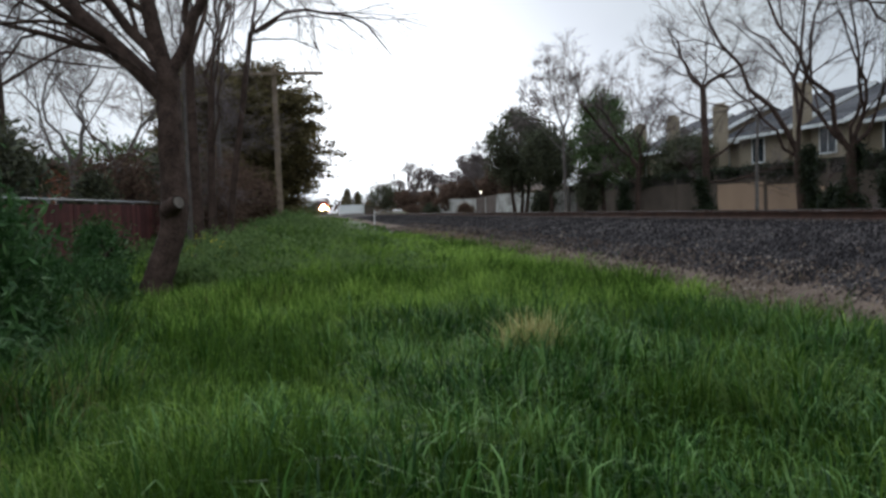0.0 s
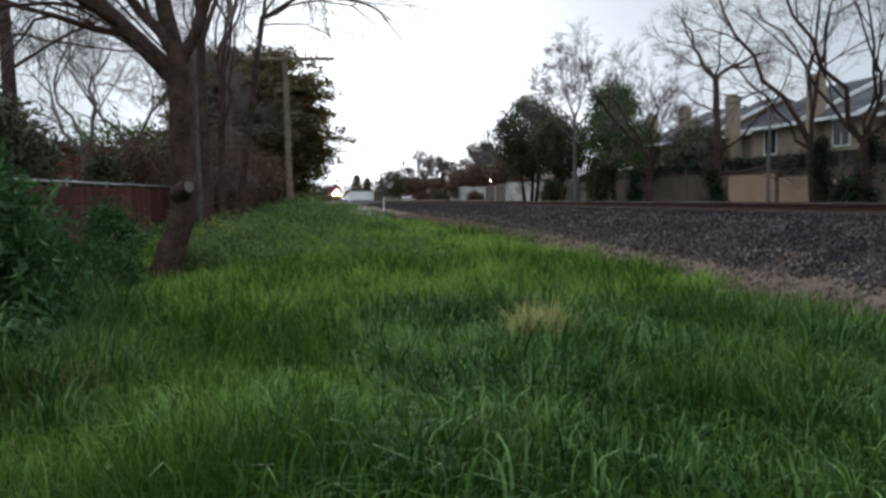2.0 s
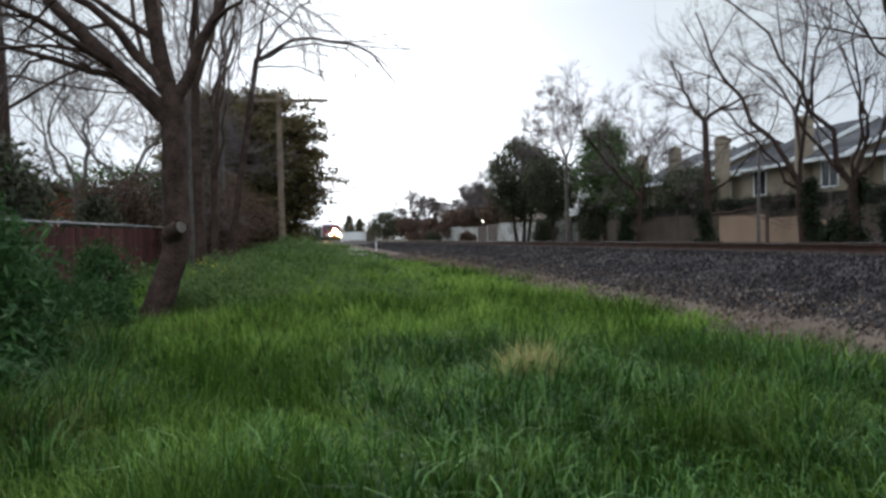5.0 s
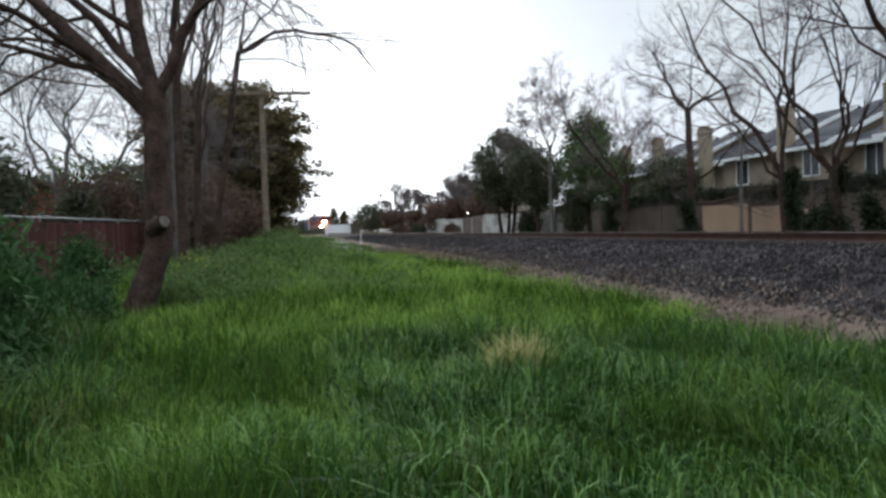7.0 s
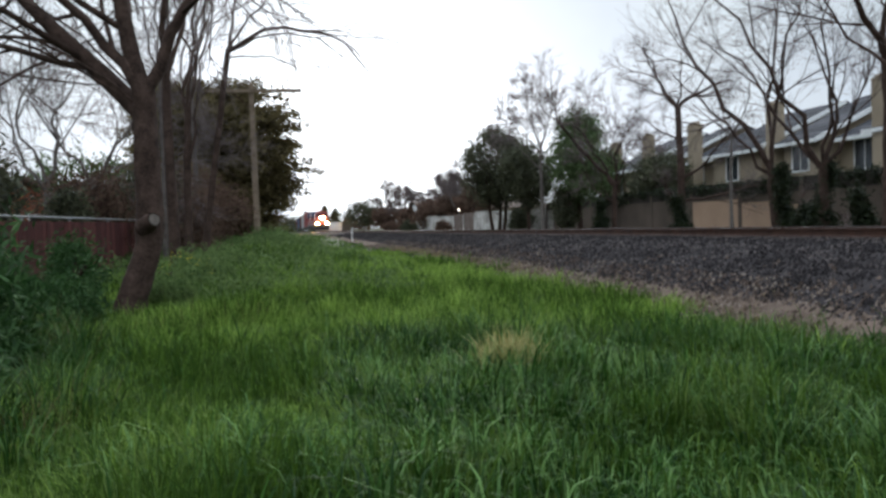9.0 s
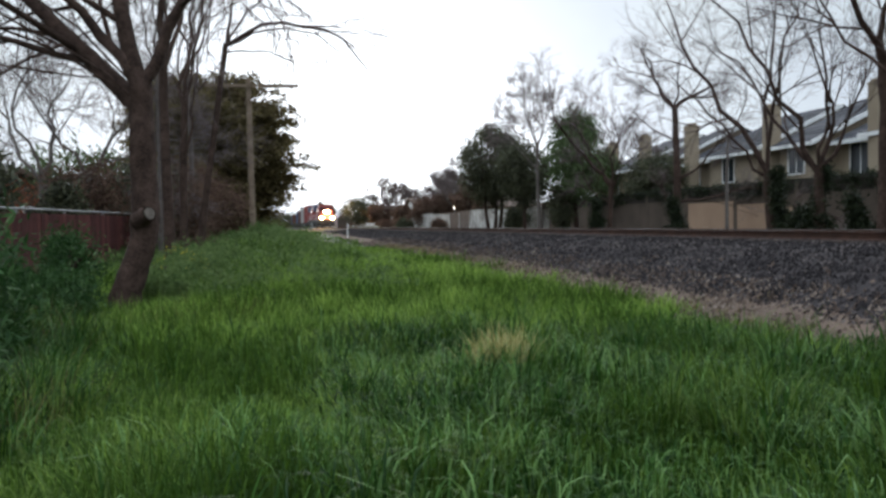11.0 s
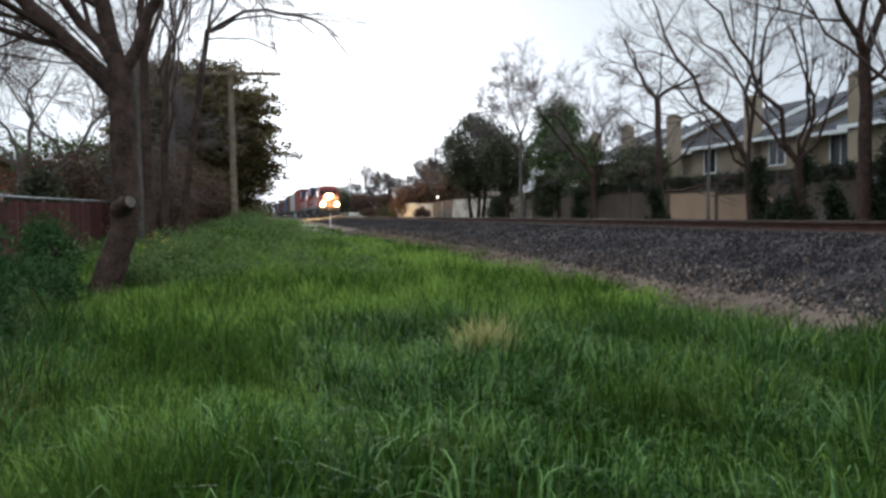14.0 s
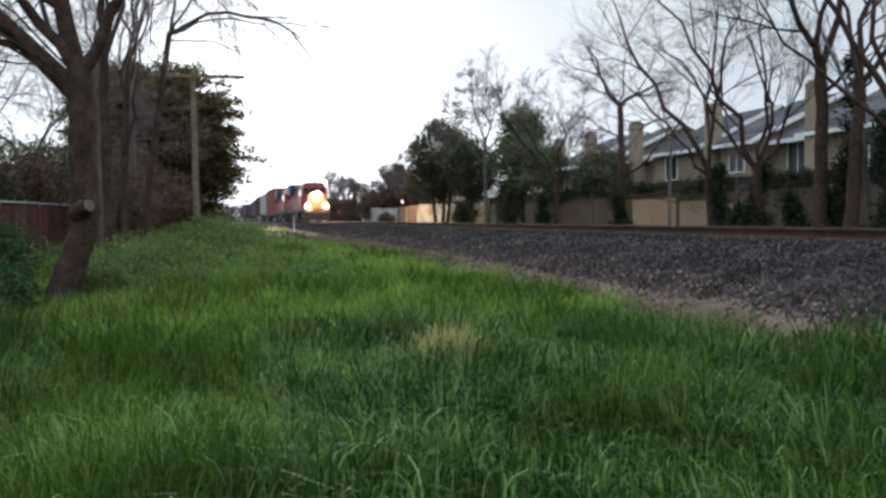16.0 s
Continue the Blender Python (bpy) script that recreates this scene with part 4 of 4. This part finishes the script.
# ---- left side ----
def build_left():
    # big leaning tree with a sawn limb
    b = polar(-19.1, 15.0)
    b.z = gz(b)
    rt = (math.cos(radians(18)), math.sin(radians(18)), 0)
    tree = bare_tree(101, b, (3.9, 0.235, 0.195, 0.0), [(0.90, -37, 5.2, 0.95, -8), (0.99, -5, 5.0, 0.84, -6), (0.985, 17, 4.6, 0.62, 2), (0.99, -26, 4.4, 0.6, -38),
                                                      (0.90, -42, 5.4, 0.13, -52), (0.91, -36, 5.8, 0.12, -78), (0.98, -28, 5.4, 0.11, -88)],
                     "large leafless tree with dark rough bark in the grass", BARK, "", (4, -0.10, 0.0045), 3, rt, bow=0.40, gnarl=0.13, rings=44)
    st = Tubes()
    st.add([np.array((0.32, 0, 1.46)), np.array((0.48, -0.16, 1.56)), np.array((0.56, -0.22, 1.59))], [0.17, 0.14, 0.125], 12)
    part("branch_stub", st.mesh("branch_stub", BARK), BARK, tree)
    bm = cyl(bmesh.new(), 0.1, 0.1, 0.02, Matrix.Translation((0.56, -0.22, 1.59)) @ Vector((0.8, -0.58, 0.25)).to_track_quat("Z", "Y").to_matrix().to_4x4(), 14)
    part("sawn_face", bm, CUTWOOD, tree, "pale sawn face of a cut limb")
    g = "thin bare trees behind the large tree"

    def lt(az, d):
        q = polar(az, d)
        q.z = gz(q)
        return q
    bare_tree(103, lt(-16.1, 21), (5.4, 0.135, 0.1, 0.0), [(0.98, -2, 6, 0.9, 5), (0.9, 10, 6, 0.6, -4), (0.8, -14, 4.5, 0.45, 10)], "thin upright leafless tree", BARK, g, (4, 0.06, 0.005), 2, rt)
    bare_tree(104, lt(-15.2, 23), (4.6, 0.11, 0.085, 0.02), [(0.97, 10, 4.4, 0.6, -10), (0.9, -6, 6.0, 0.6, 2), (0.95, 2, 5.5, 0.5, 0), (0.6, 14, 4, 0.5, -8)], "thin upright leafless tree", BARK, g, (4, 0.08, 0.005), 2, rt)
    bare_tree(105, lt(-14.3, 24), (6.1, 0.10, 0.075, 0.135), [(0.97, 22, 2.6, 0.75, -20), (0.99, 44, 4.7, 0.8, 105), (0.98, 30, 3.4, 0.5, 20), (0.96, 66, 2.1, 0.3, 40), (0.99, 50, 3.9, 0.45, 75)], "slender leafless tree with drooping tips", BARK, g, (4, -0.10, 0.006), 1, rt, gnarl=0.15)
    bare_tree(107, lt(-16.6, 25), (5.6, 0.09, 0.06, 0.0), [(0.97, 3, 3.6, 0.9, 0), (0.9, -6, 3.6, 0.7, 2), (0.95, 8, 3.5, 0.6, -5)], "thin upright leafless tree", BARK_GREY, g, (4, 0.12, 0.005), 1, rt)
    bare_tree(108, lt(-14.6, 27), (5.4, 0.08, 0.06, 0.0), [(0.97, 3, 4.2, 0.9, 0), (0.9, -6, 4.2, 0.7, 2), (0.95, 8, 4, 0.6, -5)], "thin upright leafless tree", BARK_GREY, g, (5, 0.14, 0.006), 1, rt)
    bare_tree(109, lt(-27.4, 25), (9, 0.22, 0.14, -0.01), [(0.5, 70, 5, 0.3, -20), (0.7, -50, 5, 0.4, 10), (0.8, 50, 5, 0.4, 20), (0.95, 10, 6, 0.7, 0), (0.6, 85, 4, 0.25, 15)], "tall leafless tree behind the fence", BARK, g, (6, 0.0, 0.006), 2, rt)
    bare_tree(111, lt(-23.5, 27), (2.6, 0.14, 0.1, 0.0), [(0.9, -40, 4, 0.6, 10), (0.97, 20, 4, 0.7, 10), (0.8, 60, 4.5, 0.5, 15), (0.95, -10, 4.5, 0.5, 20)], "leafless tree behind the fence", BARK_GREY, g, (4, -0.04, 0.0075), 3, rt, gnarl=0.3)
    bare_tree(112, lt(-20.8, 30), (2.6, 0.14, 0.1, 0.0), [(0.9, -40, 4, 0.6, 10), (0.97, 20, 4, 0.7, 10), (0.8, 55, 4, 0.5, 15)], "leafless tree behind the fence", BARK_GREY, g, (6, 0.0, 0.006), 2, rt)
    conifer()
    telegraph_pole()
    fence()
    # shrubs
    rng = np.random.default_rng(33)
    sg = "shrubs along the fence"

    def shrub(seed, az, d, h, wd, leaf, label, size=0.075, clumps=160, per=60, low=0.02, long=1.6):
        q = polar(az, d)
        q.z = gz(q)
        leafy_tree(seed, q, h, wd, label, leaf, BARK, size, clumps, per, sg, low, "shrub", 0.5, 1, long)
    shrub(201, -30.4, 10.8, 1.95, 0.75, SHRUB, "leafy green shrub in tall grass", 0.046, 336, 44, long=2.6)
    shrub(202, -33.2, 9.5, 2.2, 1.0, SHRUB, "leafy green shrub in tall grass", 0.046, 378, 44, long=2.6)
    shrub(203, -28.4, 12.2, 1.0, 0.42, SHRUB, "leafy green shrub in tall grass", 0.046, 182, 44, long=2.6)
    shrub(204, -22.3, 17.5, 1.15, 0.3, SHRUB, "ragged green shrub against the fence", 0.06, 80, 45)
    shrub(205, -23.4, 13.8, 0.6, 0.6, SHRUB, "low green weeds by the fence", 0.034, 190, 50, long=2.6)
    shrub(206, -15.2, 18.5, 0.5, 0.9, WEED, "low green weeds under the trees", 0.04, 140, 60)
    shrub(207, -13.4, 20.5, 0.45, 0.9, WEED, "low green weeds under the trees", 0.04, 140, 60)
    shrub(208, -29.6, 23, 3.7, 1.5, DARKLEAF, "dark leafy tree behind the fence", 0.112, 195, 45)
    shrub(209, -32.0, 22, 4.6, 1.9, DARKLEAF, "dark leafy tree behind the fence", 0.112, 210, 45)
    shrub(210, -21.4, 34, 3.3, 1.6, GREENLEAF, "green bush behind the fence", 0.100, 165, 45)
    shrub(211, -19.3, 31, 2.5, 1.8, BROWNLEAF, "brown bare thicket behind the fence", 0.062, 150, 45)
    shrub(212, -28.4, 36, 3.4, 2.2, BROWNLEAF, "brown bare thicket behind the fence", 0.062, 150, 45)
    shrub(213, -17.0, 30, 2.6, 1.3, DARKLEAF, "dark thicket between the trees", 0.088, 165, 45)
    shrub(214, -8.6, 33, 0.3, 1.1, WEED, "leafy weeds on the grass bank", 0.04, 120, 60)
    shrub(215, -9.8, 35, 0.45, 1.0, WEED, "leafy weeds on the grass bank", 0.04, 120, 60)
    shrub(216, -14.2, 33, 2.4, 1.6, BROWNLEAF, "brown thicket between the trees", 0.075, 150, 45)
    shrub(217, -16.6, 15.8, 0.4, 0.5, WEED, "low green weeds at the tree's foot", 0.04, 80, 60)
    shrub(219, -16.9, 41, 4.0, 2.2, BROWNLEAF, "tall brown thicket beside the conifer", 0.075, 285, 45)
    shrub(220, -15.4, 26, 2.2, 1.1, BROWNLEAF, "brown undergrowth between thin trunks", 0.050, 120, 45)
    shrub(224, -26.6, 29, 3.4, 1.9, BROWNLEAF, "brown bare thicket behind the fence", 0.062, 100, 40)
    shrub(225, -22.4, 24.5, 2.1, 0.6, DARKLEAF, "dark green bush behind the fence", 0.08, 80, 40)
    shrub(226, -21.0, 26, 2.7, 1.1, BROWNLEAF, "brown bare thicket behind the fence", 0.06, 130, 40)
    shrub(221, -28.6, 9.4, 0.7, 0.45, SHRUB, "leafy weeds before the shrubs", 0.046, 154, 36, long=3.0)
    shrub(223, -31.5, 7.9, 0.7, 0.5, SHRUB, "leafy weeds before the shrubs", 0.046, 154, 36, long=3.0)
    shrub(227, -22.1, 15.4, 1.25, 0.5, SHRUB, "dark ragged bush before the fence", 0.036, 52, 40, long=2.6)
    shrub(218, -26.4, 14.6, 0.7, 0.75, SHRUB, "low green weeds by the fence", 0.036, 210, 50, long=2.6)
    n = 20
    c = np.array([polar(rng.normal(-15.6, 0.9), rng.normal(18.3, 0.5)) for _ in range(n)])
    c[:, 2] = ground_xy(c[:, 0], c[:, 1]) + rng.uniform(0.4, 0.8, n)
    V, F = leaves(rng, c, 0.035, 7, 0.016)
    tagged(new("yellow_flowers", quads("yellow_flowers", V, F, YELLOW)), "small yellow mustard flowers above the weeds", "flowers", kind="stuff")
    hs = simple_house(Matrix.Translation(polar(-24.7, 33, 0.9)) @ pose(0, 0, 0, 0, 0, 24), 2.6, 6, 2.0, 0.6, ORANGE, BROWNROOF, "terracotta-coloured house behind the fence", [(0.5, 0.6, 0.8, 0.9)])
    pp = thing("white_post", Matrix.Translation(polar(-25.9, 31, 0.9)), "white post before a terracotta house", "post")
    part("post", boxes((-0.15, -0.1, -0.1, 0.15, 0.1, 2.3), bevel=0.01), WHITEWALL, pp)


def conifer():
    rng = np.random.default_rng(77)
    b = polar(-13.1, 47)
    b.z = 1.1
    ob = thing("conifer", Matrix.Translation(b), "broad dark brownish conifer with drooping ragged branches", "tree")
    t = Tubes()
    t.add([(0, 0, -0.2), (0.1, 0, 3), (0, 0.1, 8.0)], [0.35, 0.25, 0.05], 8)
    cs = []
    # tiers of boughs: height, reach, count
    for z0, reach0, count in ((0.4, 3.2, 36), (1.0, 3.4, 38), (1.7, 3.6, 38), (2.4, 4.2, 40), (3.1, 4.4, 36), (3.9, 5.0, 34), (4.8, 3.7, 46), (5.6, 4.5, 44), (6.4, 4.9, 42), (7.2, 4.3, 42), (7.9, 2.9, 34)):
        for k in range(count):
            z = z0 + rng.normal(0, 0.36)
            th = rng.uniform(0, 6.28)
            reach = reach0 * rng.uniform(0.74, 1.09) * (1 + 0.08 * math.sin(3 * th + z0 * 2))
            tip = np.array((math.cos(th) * reach, math.sin(th) * reach, z + rng.uniform(-0.45, 0.35)))
            a = np.array((0, 0, z * 0.92))
            mid = (a + tip) / 2 + np.array((0, 0, 0.35))
            t.add([a, mid, tip], [0.06, 0.035, 0.01], 4)
            side = np.array((-math.sin(th), math.cos(th), 0))
            for v in np.linspace(0.3, 1, 9):
                p = a * (1 - v) ** 2 + 2 * mid * v * (1 - v) + tip * v * v
                cs.append(p + side * rng.normal(0, 0.3 * (1.15 - v)) + rng.normal(0, 0.07, 3))
    # the crown's dense inside
    for k in range(900):
        v = rng.normal(0, 1, 3)
        v *= rng.random() ** 0.4 / np.linalg.norm(v)
        cs.append(np.array((v[0] * 4.3, v[1] * 4.3, 4.4 + v[2] * 3.7)))
    part("trunk", t.mesh("trunk", BARK), BARK, ob)
    V, F = leaves(rng, np.array(cs), 0.2, 25, 0.074, 0.5, 2.3)
    tagged(part("crown", quads("crown", V, F, NEEDLE), NEEDLE, ob), kind="stuff")


def telegraph_pole():
    b = polar(-10.75, 36)
    b.z = gz(b)
    top = 7.85 - b.z
    p = thing("telegraph_pole", Matrix.Translation(b) @ pose(0, 0, 0, 0, -0.5, 10), "weathered wooden telegraph pole with one crossarm", "telegraph pole")
    part("pole", cyl(bmesh.new(), 0.14, 0.105, top + 0.3, Matrix.Translation((0, 0, -0.3)), 14), POLEWOOD, p)
    arm = part("crossarm", boxes((-1.85, -0.2, top - 0.42, 2.05, -0.1, top - 0.29), bevel=0.008), POLEWOOD, p)
    for x in (-1.7, -1.3, -0.9, -0.5, 0.45, 0.85, 1.3):
        pin = cyl(bmesh.new(), 0.012, 0.012, 0.1, Matrix.Translation((x, -0.15, top - 0.29)), 6)
        cyl(pin, 0.05, 0.035, 0.11, Matrix.Translation((x, -0.15, top - 0.2)), 10)
        part("insulator", pin, INSULATOR, arm)
    for sg in (-1, 1):
        t = Tubes()
        t.add([(sg * 0.75, -0.12, top - 0.42), (sg * 0.1, -0.14, top - 1.05)], [0.018, 0.018], 5)
        part("brace", t.mesh("brace", RUST), RUST, p)


def fence():
    f = thing("board_fence", Matrix.Translation((0, 0, 0)), "red-brown board fence with a pale metal top rail", "fence")
    x, y, n = -8.25, 8.0, 0
    me = {}
    while y < 25.2:
        z = gz((x, y))
        part("board", boxes((-0.012, 0.004, 0, 0.012, 0.186, 1.98 - z + random.uniform(-0.015, 0.0)), bevel=0.003), REDWOOD, f, m=Matrix.Translation((x + random.uniform(-0.006, 0.006), y, z)))
        n += 1
        y += 0.19
    t = Tubes()
    t.add([(x, 8, 2.09), (x, 25.2, 2.05)], [0.024, 0.024], 8)
    part("top_rail", t.mesh("top_rail", GALV), GALV, f, "pale galvanised top rail")
    for y in np.arange(8, 25.4, 2.45):
        z = gz((x, y))
        part("post", cyl(bmesh.new(), 0.035, 0.035, 2.05 - z + 0.1, Matrix.Translation((x - 0.06, y, z - 0.1)), 8), GALV, f)


# ---- train ----
def bogie(parent, y, axles, r=0.5):
    b = part("bogie", boxes((-1.12, y - axles * 0.95, 0.42, -0.98, y + axles * 0.95, 0.85), (0.98, y - axles * 0.95, 0.42, 1.12, y + axles * 0.95, 0.85), (-1, y - 0.2, 0.4, 1, y + 0.2, 0.7), bevel=0.03), BLACKSTEEL, parent)
    for k in range(axles):
        yy = y + (k - (axles - 1) / 2) * 1.75
        bm = bmesh.new()
        for sg in (-1, 1):
            cyl(bm, r, r, 0.13, Matrix.Translation((sg * 0.78 - 0.065, yy, r)) @ pose(0, 0, 0, 0, 90, 0), 20)
        cyl(bm, 0.08, 0.08, 1.5, Matrix.Translation((-0.75, yy, r)) @ pose(0, 0, 0, 0, 90, 0), 8)
        part("wheelset", bm, BLACKSTEEL, b)


def locomotive(label, lit):
    """Front at y = 0, facing -y; the length runs to +y."""
    o = thing("locomotive", Matrix(), label, "locomotive", "train")
    part("frame", boxes((-1.5, 0.5, 1.05, 1.5, 21.5, 1.5), bevel=0.03), BLACKSTEEL, o)
    part("pilot", extrude([(-1.45, 0.15), (1.45, 0.15), (1.5, 1.1), (-1.5, 1.1)], 0.25, 0.6), BLACKSTEEL, o)
    nose = extrude([(-0.85, 1.5), (0.85, 1.5), (0.85, 2.85), (0.55, 3.15), (-0.55, 3.15), (-0.85, 2.85)], 0.9, 2.6)
    part("nose", nose, LOCORED, o)
    part("cab", extrude([(-1.48, 1.5), (1.48, 1.5), (1.48, 3.7), (1.0, 4.45), (-1.0, 4.45), (-1.48, 3.7)], 2.6, 5.4), LOCORED, o)
    for x0, x1 in ((-1.2, -0.65), (-0.5, -0.05), (0.05, 0.5), (0.65, 1.2)):
        part("windscreen", boxes((x0, 2.57, 3.2, x1, 2.596, 3.85)), GLASSD, o)
    for sg in (-1, 1):
        part("side_window", boxes((sg * 1.485 - 0.01, 3.2, 2.9, sg * 1.485 + 0.01, 4.8, 3.6)), GLASSD, o)
    part("hood", boxes((-0.85, 5.4, 1.5, 0.85, 20.6, 4.0), bevel=0.06), LOCORED, o)
    part("hood_roof", boxes((-0.95, 5.42, 4.0, 0.95, 20.4, 4.5), bevel=0.12), LOCODARK, o, "dark blue roof of the hood")
    part("radiator", boxes((-1.5, 16.2, 3.4, 1.5, 20.2, 4.75), bevel=0.08), LOCODARK, o)
    for k in range(4):
        part("roof_fan", cyl(bmesh.new(), 0.55, 0.55, 0.15, Matrix.Translation((0, 8.5 + 1.9 * k, 4.5)), 18), BLACKSTEEL, o)
    for k in range(6):
        part("hood_door", boxes((-0.875, 6.0 + 1.7 * k, 1.8, -0.852, 7.5 + 1.7 * k, 3.7)), LOCORED, o)
        part("hood_door", boxes((0.852, 6.0 + 1.7 * k, 1.8, 0.875, 7.5 + 1.7 * k, 3.7)), LOCORED, o)
    for sg in (-1, 1):
        t = Tubes()
        t.add([(sg * 1.42, 5.6, 2.5), (sg * 1.42, 21.2, 2.5)], [0.022, 0.022], 5)
        for k in range(9):
            t.add([(sg * 1.42, 5.6 + k * 1.95, 1.5), (sg * 1.42, 5.6 + k * 1.95, 2.5)], [0.02, 0.02], 5)
        t.add([(sg * 1.3, 0.6, 1.1), (sg * 1.3, 0.6, 2.5), (sg * 0.9, 0.7, 2.5)], [0.022] * 3, 5)
        part("handrail", t.mesh("handrail", CARWHITE), CARWHITE, o)
    part("fuel_tank", boxes((-1.35, 8.2, 0.25, 1.35, 13.6, 1.05), bevel=0.15), BLACKSTEEL, o)
    bogie(o, 4.2, 3)
    bogie(o, 17.6, 3)
    part("coupler", boxes((-0.15, -0.15, 0.75, 0.15, 0.4, 1.0), bevel=0.03), BLACKSTEEL, o)
    if lit:
        for x, z, r, y in ((-0.2, 2.95, 0.17, 0.84), (0.2, 2.95, 0.17, 0.84), (-1.0, 1.75, 0.15, 0.5), (1.0, 1.75, 0.15, 0.5)):
            h = part("headlight", cyl(bmesh.new(), r + 0.05, r + 0.03, 0.12, Matrix.Translation((x, y + 0.1, z)) @ pose(0, 0, 0, 90, 0, 0), 18), BLACKSTEEL, o)
            bm = bmesh.new()
            bmesh.ops.create_uvsphere(bm, u_segments=16, v_segments=8, radius=r, matrix=Matrix.Translation((x, y - 0.03, z)) @ Matrix.Diagonal((1, 0.6, 1, 1)))
            part("lens", bm, HEADLIGHT, h, "lit warm headlight lens")
    return o


def freight_car(material, h, length, label, ribs=12):
    o = thing("freight_car", Matrix(), label, "freight car", "train")
    part("underframe", boxes((-1.3, 0.3, 0.85, 1.3, length - 0.3, 1.15), bevel=0.02), BLACKSTEEL, o)
    part("body", boxes((-1.5, 0.5, 1.15, 1.5, length - 0.5, h), bevel=0.04), material, o)
    for k in range(ribs):
        y = 0.9 + (length - 1.8) * k / (ribs - 1)
        part("rib", boxes((-1.56, y - 0.05, 1.2, -1.502, y + 0.05, h - 0.1)), material, o)
        part("rib", boxes((1.502, y - 0.05, 1.2, 1.56, y + 0.05, h - 0.1)), material, o)
    part("roof", boxes((-1.45, 0.55, h, 1.45, length - 0.55, h + 0.09), bevel=0.03), GALV, o)
    bogie(o, 2.4, 2, 0.46)
    bogie(o, length - 2.4, 2, 0.46)
    return o


def build_train():
    cars = [(0.0, locomotive("red diesel locomotive with lit headlights on the track", True)),
            (22.4, locomotive("red diesel locomotive with dark blue roof", False))]
    y = 45.0
    for material, h, n, lab in ((LOCORED, 5.3, 18, "red ribbed box car behind the locomotives"), (CARWHITE, 5.0, 18, "off-white ribbed box car"), (CARBROWN, 5.0, 18, "brown ribbed box car"),
                                (CARBLUE, 4.6, 18, "faded blue ribbed box car"), (CARBROWN, 4.2, 18, "brown ribbed box car"), (CARBROWN, 4.4, 18, "brown ribbed box car"), (CARBLUE, 4.2, 18, "faded blue ribbed box car"), (CARBROWN, 4.2, 18, "brown ribbed box car")):
        cars.append((y, freight_car(material, h, n, lab)))
        y += n + 0.6
    return cars


# ---- building ----
build_ground()
build_track()
build_wall()
build_houses()
build_far()
build_right_trees()
build_left()
CARS = build_train()
build_grass()


def motions():
    # the train comes on at an even 13.3 m/s; nose 94 m away along the track at the end
    for offset, car in CARS:
        walk(car, [(t, TRACK @ Matrix.Translation((MID, 94 + 13.3 * (16 - t) + offset, RAIL_TOP))) for t in (0, 2, 4, 6, 8, 10, 12, 14, 16)])


motions()
